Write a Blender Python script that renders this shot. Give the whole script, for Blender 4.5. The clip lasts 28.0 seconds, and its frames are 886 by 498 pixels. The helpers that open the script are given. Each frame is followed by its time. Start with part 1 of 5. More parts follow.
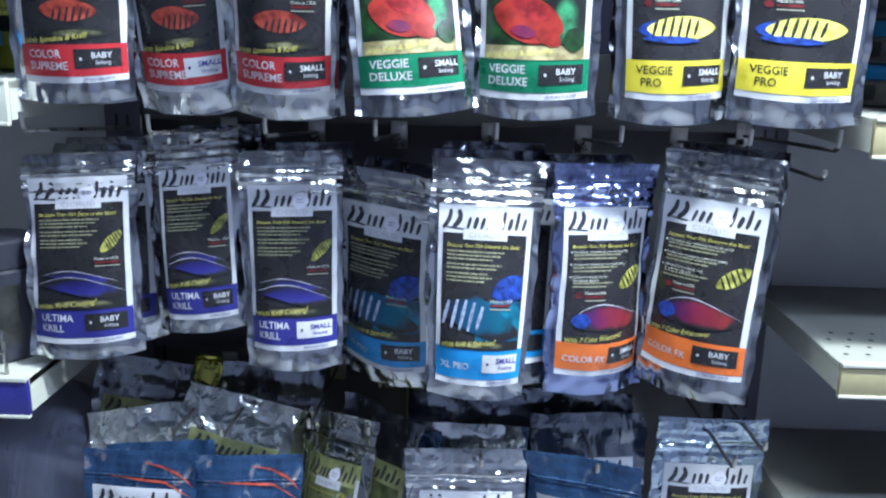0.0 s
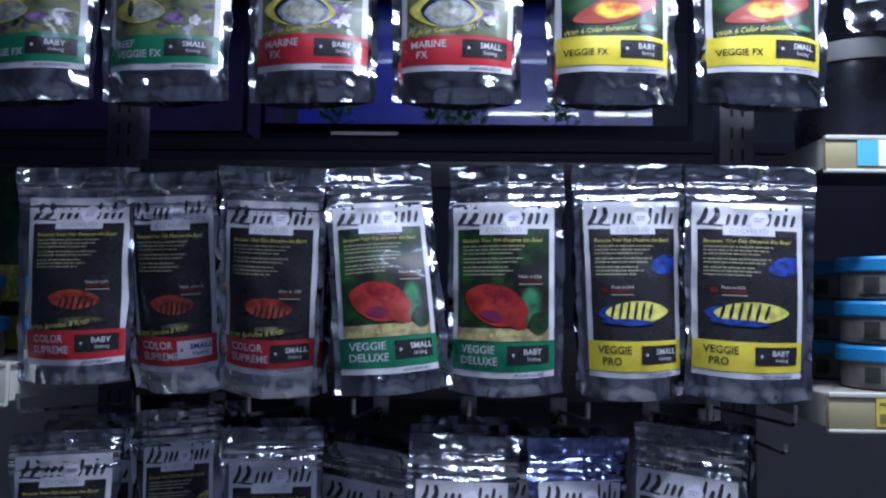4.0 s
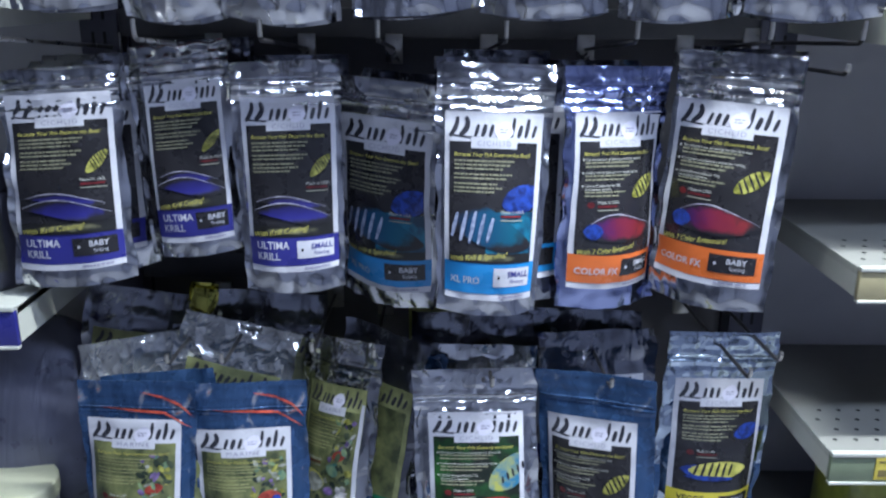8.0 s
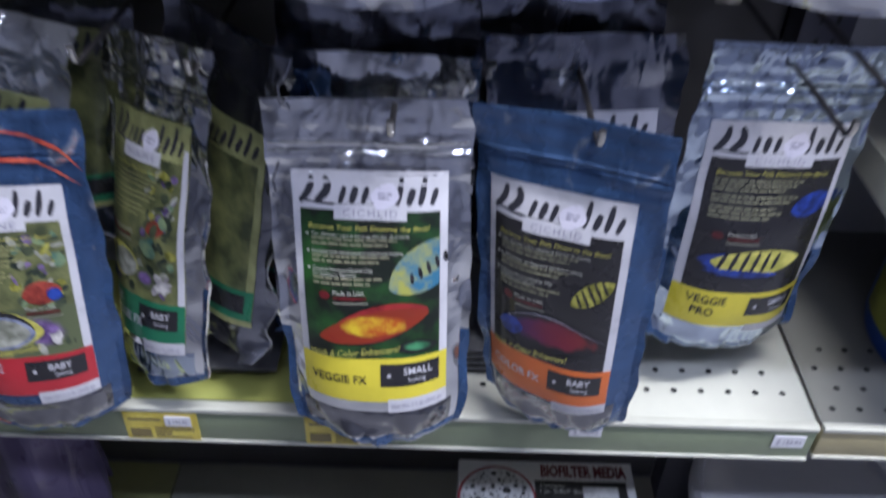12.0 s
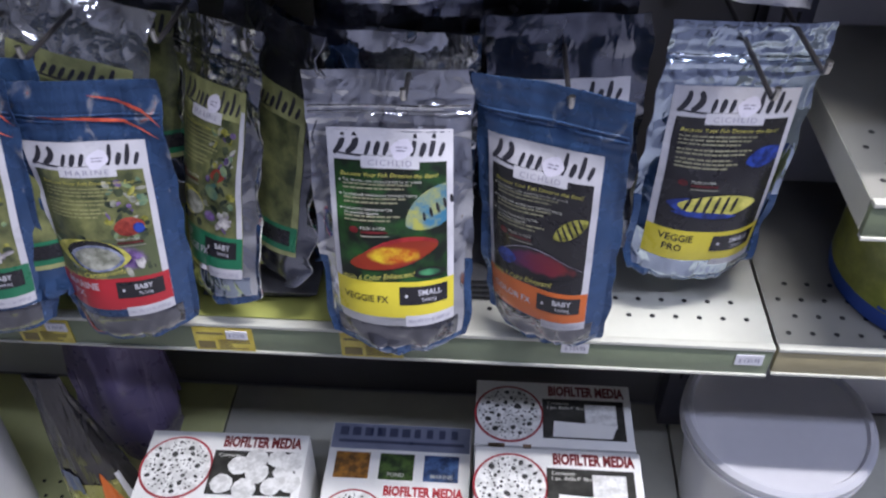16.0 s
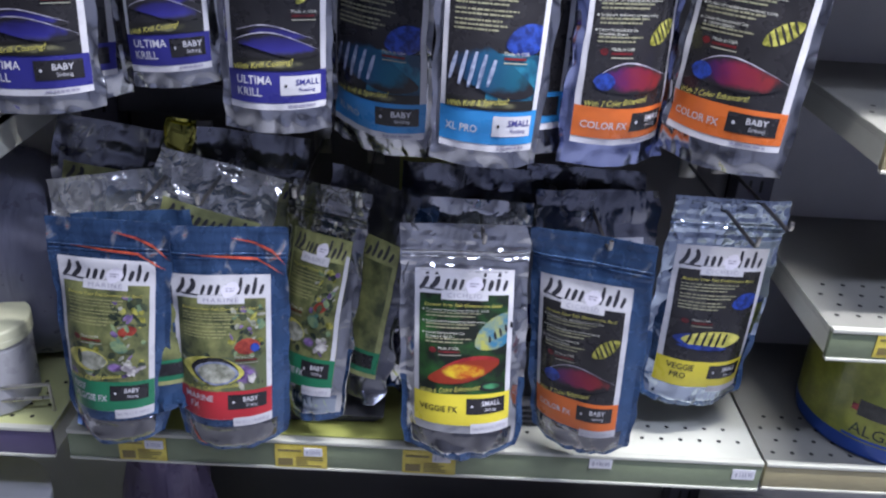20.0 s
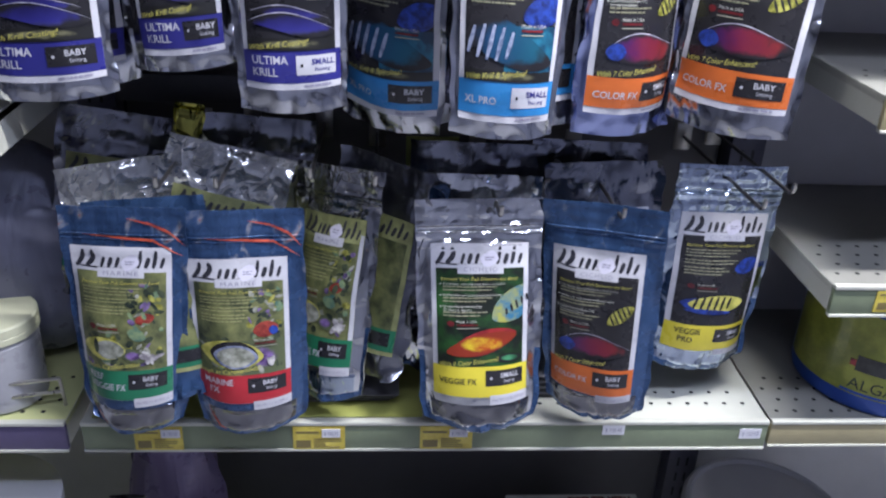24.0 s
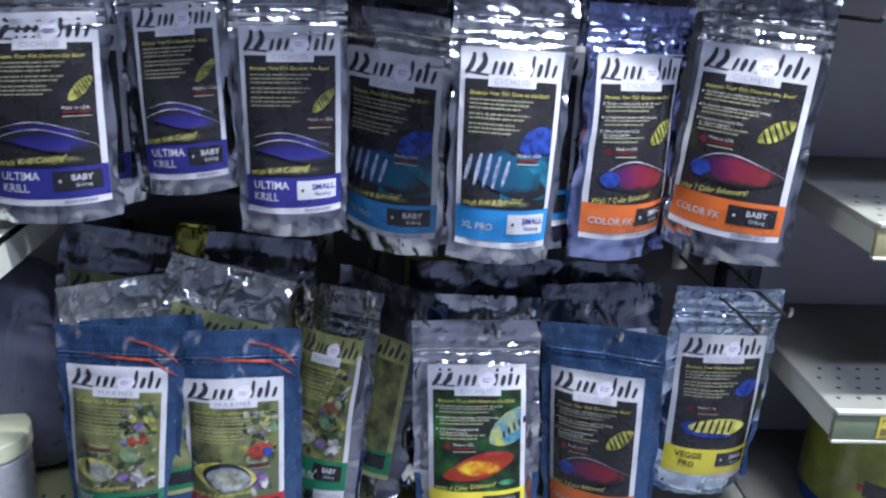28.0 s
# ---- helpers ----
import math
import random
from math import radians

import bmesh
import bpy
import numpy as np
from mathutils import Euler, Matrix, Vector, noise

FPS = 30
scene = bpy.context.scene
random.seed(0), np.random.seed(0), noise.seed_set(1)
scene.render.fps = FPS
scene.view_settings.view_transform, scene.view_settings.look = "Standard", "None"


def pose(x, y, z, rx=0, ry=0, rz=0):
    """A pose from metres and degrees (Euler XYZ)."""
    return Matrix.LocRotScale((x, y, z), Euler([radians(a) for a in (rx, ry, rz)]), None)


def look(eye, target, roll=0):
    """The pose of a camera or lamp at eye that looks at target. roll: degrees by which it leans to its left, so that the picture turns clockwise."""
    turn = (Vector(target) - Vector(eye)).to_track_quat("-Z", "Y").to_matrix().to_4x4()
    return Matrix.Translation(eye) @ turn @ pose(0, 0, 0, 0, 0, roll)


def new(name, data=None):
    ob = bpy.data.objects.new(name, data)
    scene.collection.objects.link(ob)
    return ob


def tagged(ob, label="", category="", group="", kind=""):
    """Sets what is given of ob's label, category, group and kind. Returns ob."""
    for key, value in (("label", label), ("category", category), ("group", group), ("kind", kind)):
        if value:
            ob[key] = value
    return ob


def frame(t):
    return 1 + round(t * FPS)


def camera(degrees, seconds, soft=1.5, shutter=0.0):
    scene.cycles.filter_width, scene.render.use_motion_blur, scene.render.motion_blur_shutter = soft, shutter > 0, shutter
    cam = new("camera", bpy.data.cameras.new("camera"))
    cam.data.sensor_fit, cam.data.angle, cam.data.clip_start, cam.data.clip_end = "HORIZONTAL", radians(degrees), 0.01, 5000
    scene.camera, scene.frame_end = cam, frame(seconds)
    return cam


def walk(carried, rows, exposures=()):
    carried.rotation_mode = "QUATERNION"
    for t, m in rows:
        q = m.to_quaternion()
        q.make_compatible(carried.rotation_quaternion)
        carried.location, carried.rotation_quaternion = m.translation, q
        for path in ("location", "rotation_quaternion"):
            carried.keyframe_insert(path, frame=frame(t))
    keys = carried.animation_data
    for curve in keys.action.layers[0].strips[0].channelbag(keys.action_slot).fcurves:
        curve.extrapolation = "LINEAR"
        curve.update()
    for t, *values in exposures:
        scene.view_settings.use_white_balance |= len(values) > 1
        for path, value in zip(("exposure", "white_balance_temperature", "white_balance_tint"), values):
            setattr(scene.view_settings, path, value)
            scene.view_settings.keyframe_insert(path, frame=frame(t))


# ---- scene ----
# camera and its path: seconds, place, turn
SOFT = 2.2
cam = camera(54.57, 28.0, soft=SOFT, shutter=0.4)
PATH = [
    (0.0, 0.4949, -0.9810, 1.4387, 76.186, -1.192, 1.950),
    (0.5, 0.4957, -0.9851, 1.4440, 77.301, -1.070, 2.173),
    (1.0, 0.4978, -1.0004, 1.4406, 78.944, -0.722, 2.067),
    (1.5, 0.5008, -1.0078, 1.4374, 79.729, -1.080, 1.769),
    (2.0, 0.4971, -1.0032, 1.4385, 79.880, -1.355, 1.755),
    (2.5, 0.4985, -1.0052, 1.4511, 84.072, -0.652, 1.690),
    (4.5, 0.5251, -1.0398, 1.4667, 93.779, -0.809, 1.770),
    (5.0, 0.5231, -1.0413, 1.4390, 89.627, -0.973, 1.903),
    (5.5, 0.5152, -1.0353, 1.4150, 86.259, -1.234, 1.590),
    (6.0, 0.5018, -1.0301, 1.4067, 85.793, -1.812, 2.204),
    (6.5, 0.4807, -1.0174, 1.4060, 85.946, -2.019, 2.652),
    (7.0, 0.4700, -0.9790, 1.3952, 81.257, -1.229, 1.065),
    (7.5, 0.4628, -0.9497, 1.3901, 75.620, 0.327, 0.005),
    (8.0, 0.4558, -0.9526, 1.3840, 72.992, -0.311, -0.166),
    (8.5, 0.4566, -0.9694, 1.3767, 71.259, -1.015, 1.019),
    (9.0, 0.4523, -0.9665, 1.3731, 68.836, -1.547, 1.600),
    (9.5, 0.4409, -0.9632, 1.3726, 67.712, -1.782, 1.147),
    (10.0, 0.4317, -0.9553, 1.3794, 67.800, -1.575, 0.358),
    (10.5, 0.4122, -0.9430, 1.3659, 66.804, -1.150, -1.708),
    (11.0, 0.4070, -0.8916, 1.3225, 63.447, -1.219, -4.514),
    (11.3, 0.4626, -0.7850, 1.3190, 58.808, -1.636, -3.657),
    (11.7, 0.5401, -0.6270, 1.2845, 56.057, -1.366, 0.139),
    (12.0, 0.5540, -0.5190, 1.2335, 51.050, -1.700, 0.860),
    (12.3, 0.5463, -0.4278, 1.1906, 42.634, -1.388, -0.496),
    (12.5, 0.5389, -0.4014, 1.1688, 40.029, -1.689, -1.224),
    (14.5, 0.5398, -0.4754, 1.1864, 39.161, -1.906, -0.893),
    (15.0, 0.5562, -0.5090, 1.2344, 40.519, -0.919, -0.406),
    (15.5, 0.5835, -0.5922, 1.2939, 46.492, -0.839, 1.894),
    (16.0, 0.5935, -0.6406, 1.3202, 47.980, 0.147, 3.589),
    (16.5, 0.5524, -0.7152, 1.3383, 53.256, -0.295, 1.730),
    (17.0, 0.4589, -0.8294, 1.3446, 55.998, -0.195, -1.228),
    (17.5, 0.4110, -0.8928, 1.3408, 59.634, -0.811, -2.698),
    (18.0, 0.4270, -0.8983, 1.3414, 62.236, -1.611, -0.997),
    (18.5, 0.4690, -0.8924, 1.3410, 63.496, -3.144, 0.698),
    (19.0, 0.4800, -0.8917, 1.3490, 63.106, -2.428, 3.309),
    (19.5, 0.4744, -0.8949, 1.3504, 63.737, -2.515, 1.821),
    (20.0, 0.4599, -0.8919, 1.3494, 63.609, -3.013, 0.589),
    (20.5, 0.4405, -0.8959, 1.3499, 63.668, -2.528, -1.346),
    (21.0, 0.4115, -0.9111, 1.3413, 64.694, -1.661, -3.352),
    (21.5, 0.3966, -0.9209, 1.3402, 64.543, -1.611, -3.669),
    (22.0, 0.3928, -0.9173, 1.3292, 63.607, -1.597, -3.744),
    (22.5, 0.3896, -0.9145, 1.3282, 63.519, -1.829, -3.843),
    (24.5, 0.3848, -0.9144, 1.3295, 63.669, -2.617, -2.965),
    (25.0, 0.3831, -0.9128, 1.3331, 63.921, -2.828, -2.835),
    (25.5, 0.3841, -0.9184, 1.3337, 65.139, -2.344, -3.435),
    (26.0, 0.3808, -0.9284, 1.3466, 67.753, -2.010, -3.593),
    (26.5, 0.3776, -0.9369, 1.3504, 69.868, -2.641, -3.615),
    (27.0, 0.3758, -0.9484, 1.3508, 70.073, -2.998, -2.782),
    (27.5, 0.3748, -0.9477, 1.3423, 70.024, -3.177, -2.324),
    (28.0, 0.3949, -0.9099, 1.3533, 70.309, -2.619, -2.727),
]
EXPOSURES = [(0.0, 0.69, 6000, 0), (1.5, 0.58, 5950, 1), (2.5, 0.25, 5900, 4), (4.5, -1.32, 5650, 16), (5.0, -0.85, 5700, 15), (5.5, -0.43, 5780, 12), (6.0, -0.27, 5850, 9), (7.0, -0.08, 5950, 7), (7.5, 0.33, 6020, 6), (9.5, 0.37, 6250, 11), (12.0, 0.10, 6500, 15), (14.5, -0.14, 6780, 18), (15.2, -0.08, 6800, 18), (16.0, 0.14, 6780, 17), (17.0, 0.29, 6680, 15), (25.5, 0.37, 6580, 14), (26.5, 0.39, 6340, 10), (28.0, 0.38, 6320, 10)]
walk(cam, [(r[0], pose(*r[1:])) for r in PATH], EXPOSURES)

# ---- light ----
LAMP, FILL = 33.0, 22.0
world = bpy.data.worlds.new("shop_air")
world.use_nodes = True
world.node_tree.nodes["Background"].inputs[0].default_value = (0.30, 0.32, 0.45, 1)
world.node_tree.nodes["Background"].inputs[1].default_value = 0.02
scene.world = world


def area_lamp(name, place, target, sx, sy, power, colour):
    d = bpy.data.lights.new(name, "AREA")
    d.shape, d.size, d.size_y, d.energy, d.color = "RECTANGLE", sx, sy, power, colour
    ob = new(name, d)
    ob.matrix_world = look(place, target)
    return ob


# ---- materials ----
def nodes_of(name):
    m = bpy.data.materials.new(name)
    m.use_nodes = True
    nt = m.node_tree
    return m, nt, nt.nodes["Principled BSDF"]


def noise_node(nt, scale, detail=3.0, rough=0.55, kind="Object"):
    tc = nt.nodes.new("ShaderNodeTexCoord")
    n = nt.nodes.new("ShaderNodeTexNoise")
    n.inputs["Scale"].default_value, n.inputs["Detail"].default_value, n.inputs["Roughness"].default_value = scale, detail, rough
    nt.links.new(tc.outputs[kind], n.inputs["Vector"])
    return n


def ramp_node(nt, src, stops):
    r = nt.nodes.new("ShaderNodeValToRGB")
    while len(r.color_ramp.elements) < len(stops):
        r.color_ramp.elements.new(0.5)
    for e, (p, c) in zip(r.color_ramp.elements, stops):
        e.position, e.color = p, (*c, 1)
    nt.links.new(src, r.inputs[0])
    return r


def surface(name, colour, rough=0.5, metal=0.0, vary=0.15, scale=30.0, bump=0.0, bump_scale=60.0, coat=0.0, fine=0.0):
    """A plain surface with mottling at two scales, a little uneven gloss and relief."""
    m, nt, p = nodes_of(name)
    n1, n2 = noise_node(nt, scale, 4), noise_node(nt, scale * 7.3, 3)
    mix = nt.nodes.new("ShaderNodeMath")
    mix.operation = "MULTIPLY_ADD"
    mix.inputs[1].default_value = 0.35
    nt.links.new(n2.outputs[0], mix.inputs[0])
    nt.links.new(n1.outputs[0], mix.inputs[2])
    lo = tuple(max(0, c * (1 - vary)) for c in colour)
    hi = tuple(min(1, c * (1 + vary)) for c in colour)
    r = ramp_node(nt, mix.outputs[0], [(0.4, lo), (0.95, hi)])
    nt.links.new(r.outputs[0], p.inputs["Base Color"])
    rr = ramp_node(nt, n1.outputs[0], [(0.3, (rough * 0.8,) * 3), (0.7, (min(1, rough * 1.2),) * 3)])
    nt.links.new(rr.outputs[0], p.inputs["Roughness"])
    p.inputs["Metallic"].default_value = metal
    p.inputs["Coat Weight"].default_value = coat
    p.inputs["Coat Roughness"].default_value = 0.12
    if bump:
        b = nt.nodes.new("ShaderNodeBump")
        nb = noise_node(nt, bump_scale, 4)
        b.inputs["Strength"].default_value, b.inputs["Distance"].default_value = bump, 0.004
        nt.links.new(nb.outputs[0], b.inputs["Height"])
        nt.links.new(b.outputs[0], p.inputs["Normal"])
    return m


def foil(name, colour, rough=0.2, metal=1.0, wrinkle=0.5, tones=(), facets=0.5, coat=0.0, grain=(1.25, 0.6, 0.22)):
    """Metallised film: sharp creases from stretched noise, with uneven gloss."""
    m, nt, p = nodes_of(name)
    n1 = noise_node(nt, 14.0, 3)
    r = ramp_node(nt, n1.outputs[0], [(0.3, tuple(c * 0.8 for c in colour)), (0.58 if tones else 0.7, colour), *tones])
    if tones:
        n1.inputs["Distortion"].default_value = 2.0
    nt.links.new(r.outputs[0], p.inputs["Base Color"])
    p.inputs["Metallic"].default_value = metal
    n2 = noise_node(nt, 45.0, 2)
    rr = ramp_node(nt, n2.outputs[0], [(0.3, (rough * 0.6,) * 3), (0.7, (rough * 1.5,) * 3)])
    nt.links.new(rr.outputs[0], p.inputs["Roughness"])
    tc = nt.nodes.new("ShaderNodeTexCoord")
    mp = nt.nodes.new("ShaderNodeMapping")
    mp.inputs["Scale"].default_value = grain
    nt.links.new(tc.outputs["Object"], mp.inputs[0])
    nw = nt.nodes.new("ShaderNodeTexNoise")
    nw.inputs["Scale"].default_value, nw.inputs["Detail"].default_value = 26.0, 2.0
    nw.inputs["Distortion"].default_value = 1.2
    nt.links.new(mp.outputs[0], nw.inputs["Vector"])
    # broken facets between sharp folds
    wr = nt.nodes.new("ShaderNodeVectorMath")
    wr.operation = "MULTIPLY_ADD"
    wr.inputs[1].default_value = (0.035, 0.035, 0.035)
    nt.links.new(nw.outputs["Color"], wr.inputs[0])
    nt.links.new(mp.outputs[0], wr.inputs[2])
    vo = nt.nodes.new("ShaderNodeTexVoronoi")
    vo.inputs["Scale"].default_value = 42.0
    nt.links.new(wr.outputs[0], vo.inputs["Vector"])
    mk = noise_node(nt, 9.0, 2)
    mr = ramp_node(nt, mk.outputs[0], [(0.36, (0.12,) * 3), (0.58, (1.0,) * 3)])
    mu = nt.nodes.new("ShaderNodeMath")
    mu.operation = "MULTIPLY"
    nt.links.new(vo.outputs["Distance"], mu.inputs[0])
    nt.links.new(mr.outputs[0], mu.inputs[1])
    ad = nt.nodes.new("ShaderNodeMath")
    ad.operation = "MULTIPLY_ADD"
    ad.inputs[1].default_value = facets
    nt.links.new(mu.outputs[0], ad.inputs[0])
    nt.links.new(nw.outputs[0], ad.inputs[2])
    b = nt.nodes.new("ShaderNodeBump")
    b.inputs["Strength"].default_value, b.inputs["Distance"].default_value = wrinkle, 0.006
    nt.links.new(ad.outputs[0], b.inputs["Height"])
    nt.links.new(b.outputs[0], p.inputs["Normal"])
    p.inputs["Coat Weight"].default_value, p.inputs["Coat Roughness"].default_value = coat, 0.08
    return m


def ink(name, colour, rough=0.32, vary=0.06):
    return surface(name, colour, rough, 0.0, vary, 40.0, 0.12, 45.0, 0.35)


def glow(name, colour, strength):
    m, nt, p = nodes_of(name)
    p.inputs["Base Color"].default_value = (*colour, 1)
    p.inputs["Emission Color"].default_value = (*colour, 1)
    p.inputs["Emission Strength"].default_value = strength
    return m


FOIL = foil("silver_foil", (0.72, 0.73, 0.77), 0.13, 1.0, 0.42, (), 0.55)
FOIL_TINT = foil("blue_tinted_foil", (0.42, 0.48, 0.80), 0.14, 1.0, 0.34, (), 0.4)
# blue and red reflections put into the base colour of these two films
FOIL_REFLECT_BLUE = foil("blue_reflection_foil", (0.045, 0.10, 0.225), 0.26, 0.5, 0.36, ((0.62, (0.045, 0.10, 0.225)), (0.74, (0.34, 0.38, 0.44))), 0.6, 0.4)
FOIL_REFLECT_RED = foil("blue_red_reflection_foil", (0.042, 0.092, 0.21), 0.26, 0.5, 0.36, ((0.60, (0.042, 0.09, 0.205)), (0.66, (0.30, 0.32, 0.38)), (0.69, (0.55, 0.09, 0.05))), 0.6, 0.4)
FOIL_BIG = foil("heavy_silver_foil", (0.84, 0.85, 0.87), 0.12, 1.0, 0.55, (), 0.9, 0.0, (0.9, 0.7, 0.6))
FOIL_CLEAR = foil("clear_crinkled_film", (0.60, 0.61, 0.62), 0.09, 0.75, 0.8, (), 2.0, 0.0, (0.8, 0.8, 0.75))
FOIL_ICE = foil("pale_blue_foil", (0.60, 0.70, 0.84), 0.14, 1.0, 0.6, (), 1.2, 0.0, (1.0, 0.7, 0.6))
# foil darkened for the shade where the spare pouches hang
FOIL_SHADED = foil("shaded_foil", (0.30, 0.31, 0.36), 0.20, 0.95, 0.5, (), 0.8, 0.0, (0.9, 0.7, 0.5))
FOIL_SMOKE = foil("dark_window_film", (0.20, 0.20, 0.225), 0.10, 0.9, 1.0, (), 5.0, 0.6, (0.55, 0.55, 0.55))
FOIL_CRUMPLE = foil("crumpled_foil", (0.52, 0.60, 0.72), 0.15, 1.0, 1.0, (), 3.0)
WHITE_INK = ink("white_print", (0.55, 0.545, 0.59))
BLACK_INK = ink("black_print", (0.020, 0.019, 0.022), 0.28)
LOGO_INK = ink("dark_logo_print", (0.03, 0.03, 0.04))
GREY_INK = ink("grey_violet_print", (0.30, 0.29, 0.38))
TEXT_INK = ink("pale_print", (0.50, 0.50, 0.45))
DIM_INK = ink("dim_pale_print", (0.30, 0.30, 0.24))
YELLOW_INK = ink("yellow_print", (0.64, 0.54, 0.05))
GOLD_INK = ink("gold_print", (0.55, 0.50, 0.12))
RED_INK = ink("red_print", (0.42, 0.025, 0.035))
ORANGE_INK = ink("orange_print", (0.62, 0.14, 0.03))
GREEN_INK = ink("green_print", (0.014, 0.16, 0.08))
NAVY_INK = ink("navy_print", (0.028, 0.028, 0.20))
SKY_INK = ink("sky_blue_print", (0.025, 0.22, 0.52))
PURPLE_INK = ink("purple_print", (0.28, 0.05, 0.36))
SHELF_WHITE = surface("cream_shelf_enamel", (0.54, 0.54, 0.47), 0.45, 0.0, 0.10, 6.0, 0.05, 90)
# cream enamel darkened for the shade on the right bay's shelves
SHELF_SHADED = surface("shaded_cream_enamel", (0.23, 0.225, 0.20), 0.45, 0.0, 0.10, 6.0, 0.05, 90)
SHELF_GREEN = surface("sage_green_enamel", (0.20, 0.24, 0.15), 0.42, 0.0, 0.14, 9.0, 0.05, 90)
# cream enamel with the yellowish light at lower left put into its colour
SHELF_YELLOW_LIT = surface("yellow_lit_enamel", (0.56, 0.58, 0.28), 0.45, 0.0, 0.10, 6.0, 0.05, 90)
SHELF_BEIGE = surface("beige_enamel", (0.38, 0.33, 0.19), 0.42, 0.0, 0.12, 9.0, 0.05, 90)
PURPLE_LIP = surface("dark_violet_channel", (0.10, 0.08, 0.16), 0.45, 0.0, 0.15, 9.0, 0.05, 90)
# same grey steel as the side bays, shade behind the pouches in its colour
PANEL_SHADED = surface("shaded_back_panel", (0.13, 0.125, 0.135), 0.6, 0.0, 0.15, 3.0, 0.05, 60)
POST_GREY = surface("grey_post_enamel", (0.07, 0.07, 0.10), 0.5, 0.0, 0.15, 12.0)
PANEL_GREY = surface("grey_back_panel", (0.58, 0.57, 0.60), 0.6, 0.0, 0.10, 3.0, 0.05, 60)
DARK_METAL = surface("dark_metal", (0.09, 0.09, 0.10), 0.45, 0.3, 0.2, 20.0)
STEEL = surface("zinc_wire", (0.55, 0.53, 0.50), 0.3, 1.0, 0.15, 60.0)
DARK_WIRE = surface("dark_coated_wire", (0.03, 0.028, 0.03), 0.4, 0.2, 0.2, 40)
HOLE = surface("dark_hole", (0.02, 0.02, 0.02), 0.9)


# ---- mesh helpers ----
def link_mesh(name, bm, material, parent=None, label="", smooth=True):
    me = bpy.data.meshes.new(name)
    bm.to_mesh(me)
    bm.free()
    mats = material if isinstance(material, (list, tuple)) else [material]
    for m in mats:
        me.materials.append(m)
    if smooth:
        me.polygons.foreach_set("use_smooth", [True] * len(me.polygons))
        me.set_sharp_from_angle(angle=radians(30))
    ob = new(name, me)
    if parent is not None:
        ob.parent = parent
    if label:
        ob["label"] = label
    return ob


def part(name, bm, material, parent, label=""):
    return link_mesh(name, bm, material, parent, label)


def empty(name, m, label, category, group="", kind=""):
    ob = new(name)
    ob.empty_display_size = 0.02
    ob.matrix_basis = m
    return tagged(ob, label, category, group, kind)


def box_bm(x0, x1, y0, y1, z0, z1, bevel=0.0, bm=None):
    bm = bm or bmesh.new()
    r = bmesh.ops.create_cube(bm, size=1.0, matrix=Matrix.Translation(((x0 + x1) / 2, (y0 + y1) / 2, (z0 + z1) / 2)) @ Matrix.Diagonal((x1 - x0, y1 - y0, z1 - z0, 1)))
    if bevel:
        es = list({e for v in r["verts"] for e in v.link_edges})
        bmesh.ops.bevel(bm, geom=es, offset=bevel, segments=2, affect="EDGES", profile=0.5)
    return bm


def lathe_bm(profile, steps=40, arc=2 * math.pi):
    """Turns (radius, height) pairs about z."""
    bm = bmesh.new()
    rings = []
    for r, z in profile:
        rings.append([bm.verts.new((r * math.cos(arc * i / steps), r * math.sin(arc * i / steps), z)) for i in range(steps)])
    for a, b in zip(rings, rings[1:]):
        for i in range(steps):
            j = (i + 1) % steps
            bm.faces.new((a[i], a[j], b[j], b[i]))
    bmesh.ops.contextual_create(bm, geom=rings[0][::-1])
    bmesh.ops.contextual_create(bm, geom=rings[-1])
    bmesh.ops.recalc_face_normals(bm, faces=bm.faces)
    return bm


def tube_bm(points, radius, sides=8, bm=None):
    """A round wire along a line of points."""
    bm = bm or bmesh.new()
    pts = [Vector(p) for p in points]
    rings = []
    for i, p in enumerate(pts):
        d = (pts[min(i + 1, len(pts) - 1)] - pts[max(i - 1, 0)]).normalized()
        a = d.orthogonal().normalized() if i == 0 else (rings_a - d * rings_a.dot(d)).normalized()
        rings_a = a
        b = d.cross(a)
        rings.append([bm.verts.new(p + radius * (a * math.cos(2 * math.pi * k / sides) + b * math.sin(2 * math.pi * k / sides))) for k in range(sides)])
    for r, s in zip(rings, rings[1:]):
        for k in range(sides):
            bm.faces.new((r[k], r[(k + 1) % sides], s[(k + 1) % sides], s[k]))
    bm.faces.new(rings[0][::-1])
    bm.faces.new(rings[-1])
    return bm


TEXTS = {}


def text_mesh(words, spacing=1.0, bold=0.0):
    """Vertices and faces of a line of words: one unit high capitals, starting at 0."""
    key = (words, spacing, bold)
    if key not in TEXTS:
        cu = bpy.data.curves.new("words", "FONT")
        cu.body, cu.size, cu.resolution_u, cu.space_character = words, 1.0, 2, spacing
        cu.offset = bold
        ob = bpy.data.objects.new("words", cu)
        scene.collection.objects.link(ob)
        me = bpy.data.meshes.new_from_object(ob.evaluated_get(bpy.context.evaluated_depsgraph_get()))
        vs = [(v.co.x, v.co.y) for v in me.vertices]
        fs = [tuple(p.vertices) for p in me.polygons]
        bpy.data.objects.remove(ob)
        bpy.data.meshes.remove(me)
        bpy.data.curves.remove(cu)
        x0, x1 = min(v[0] for v in vs), max(v[0] for v in vs)
        TEXTS[key] = ([((x - x0) / (x1 - x0), y / 0.7) for x, y in vs], fs, (x1 - x0) / 0.7)
    return TEXTS[key]


# ---- the shop round the display ----
def slab(name, x0, x1, y0, y1, z0, z1, material, label, category):
    ob = link_mesh(name, box_bm(x0, x1, y0, y1, z0, z1), material, smooth=False)
    return tagged(ob, label, category, kind="structure")


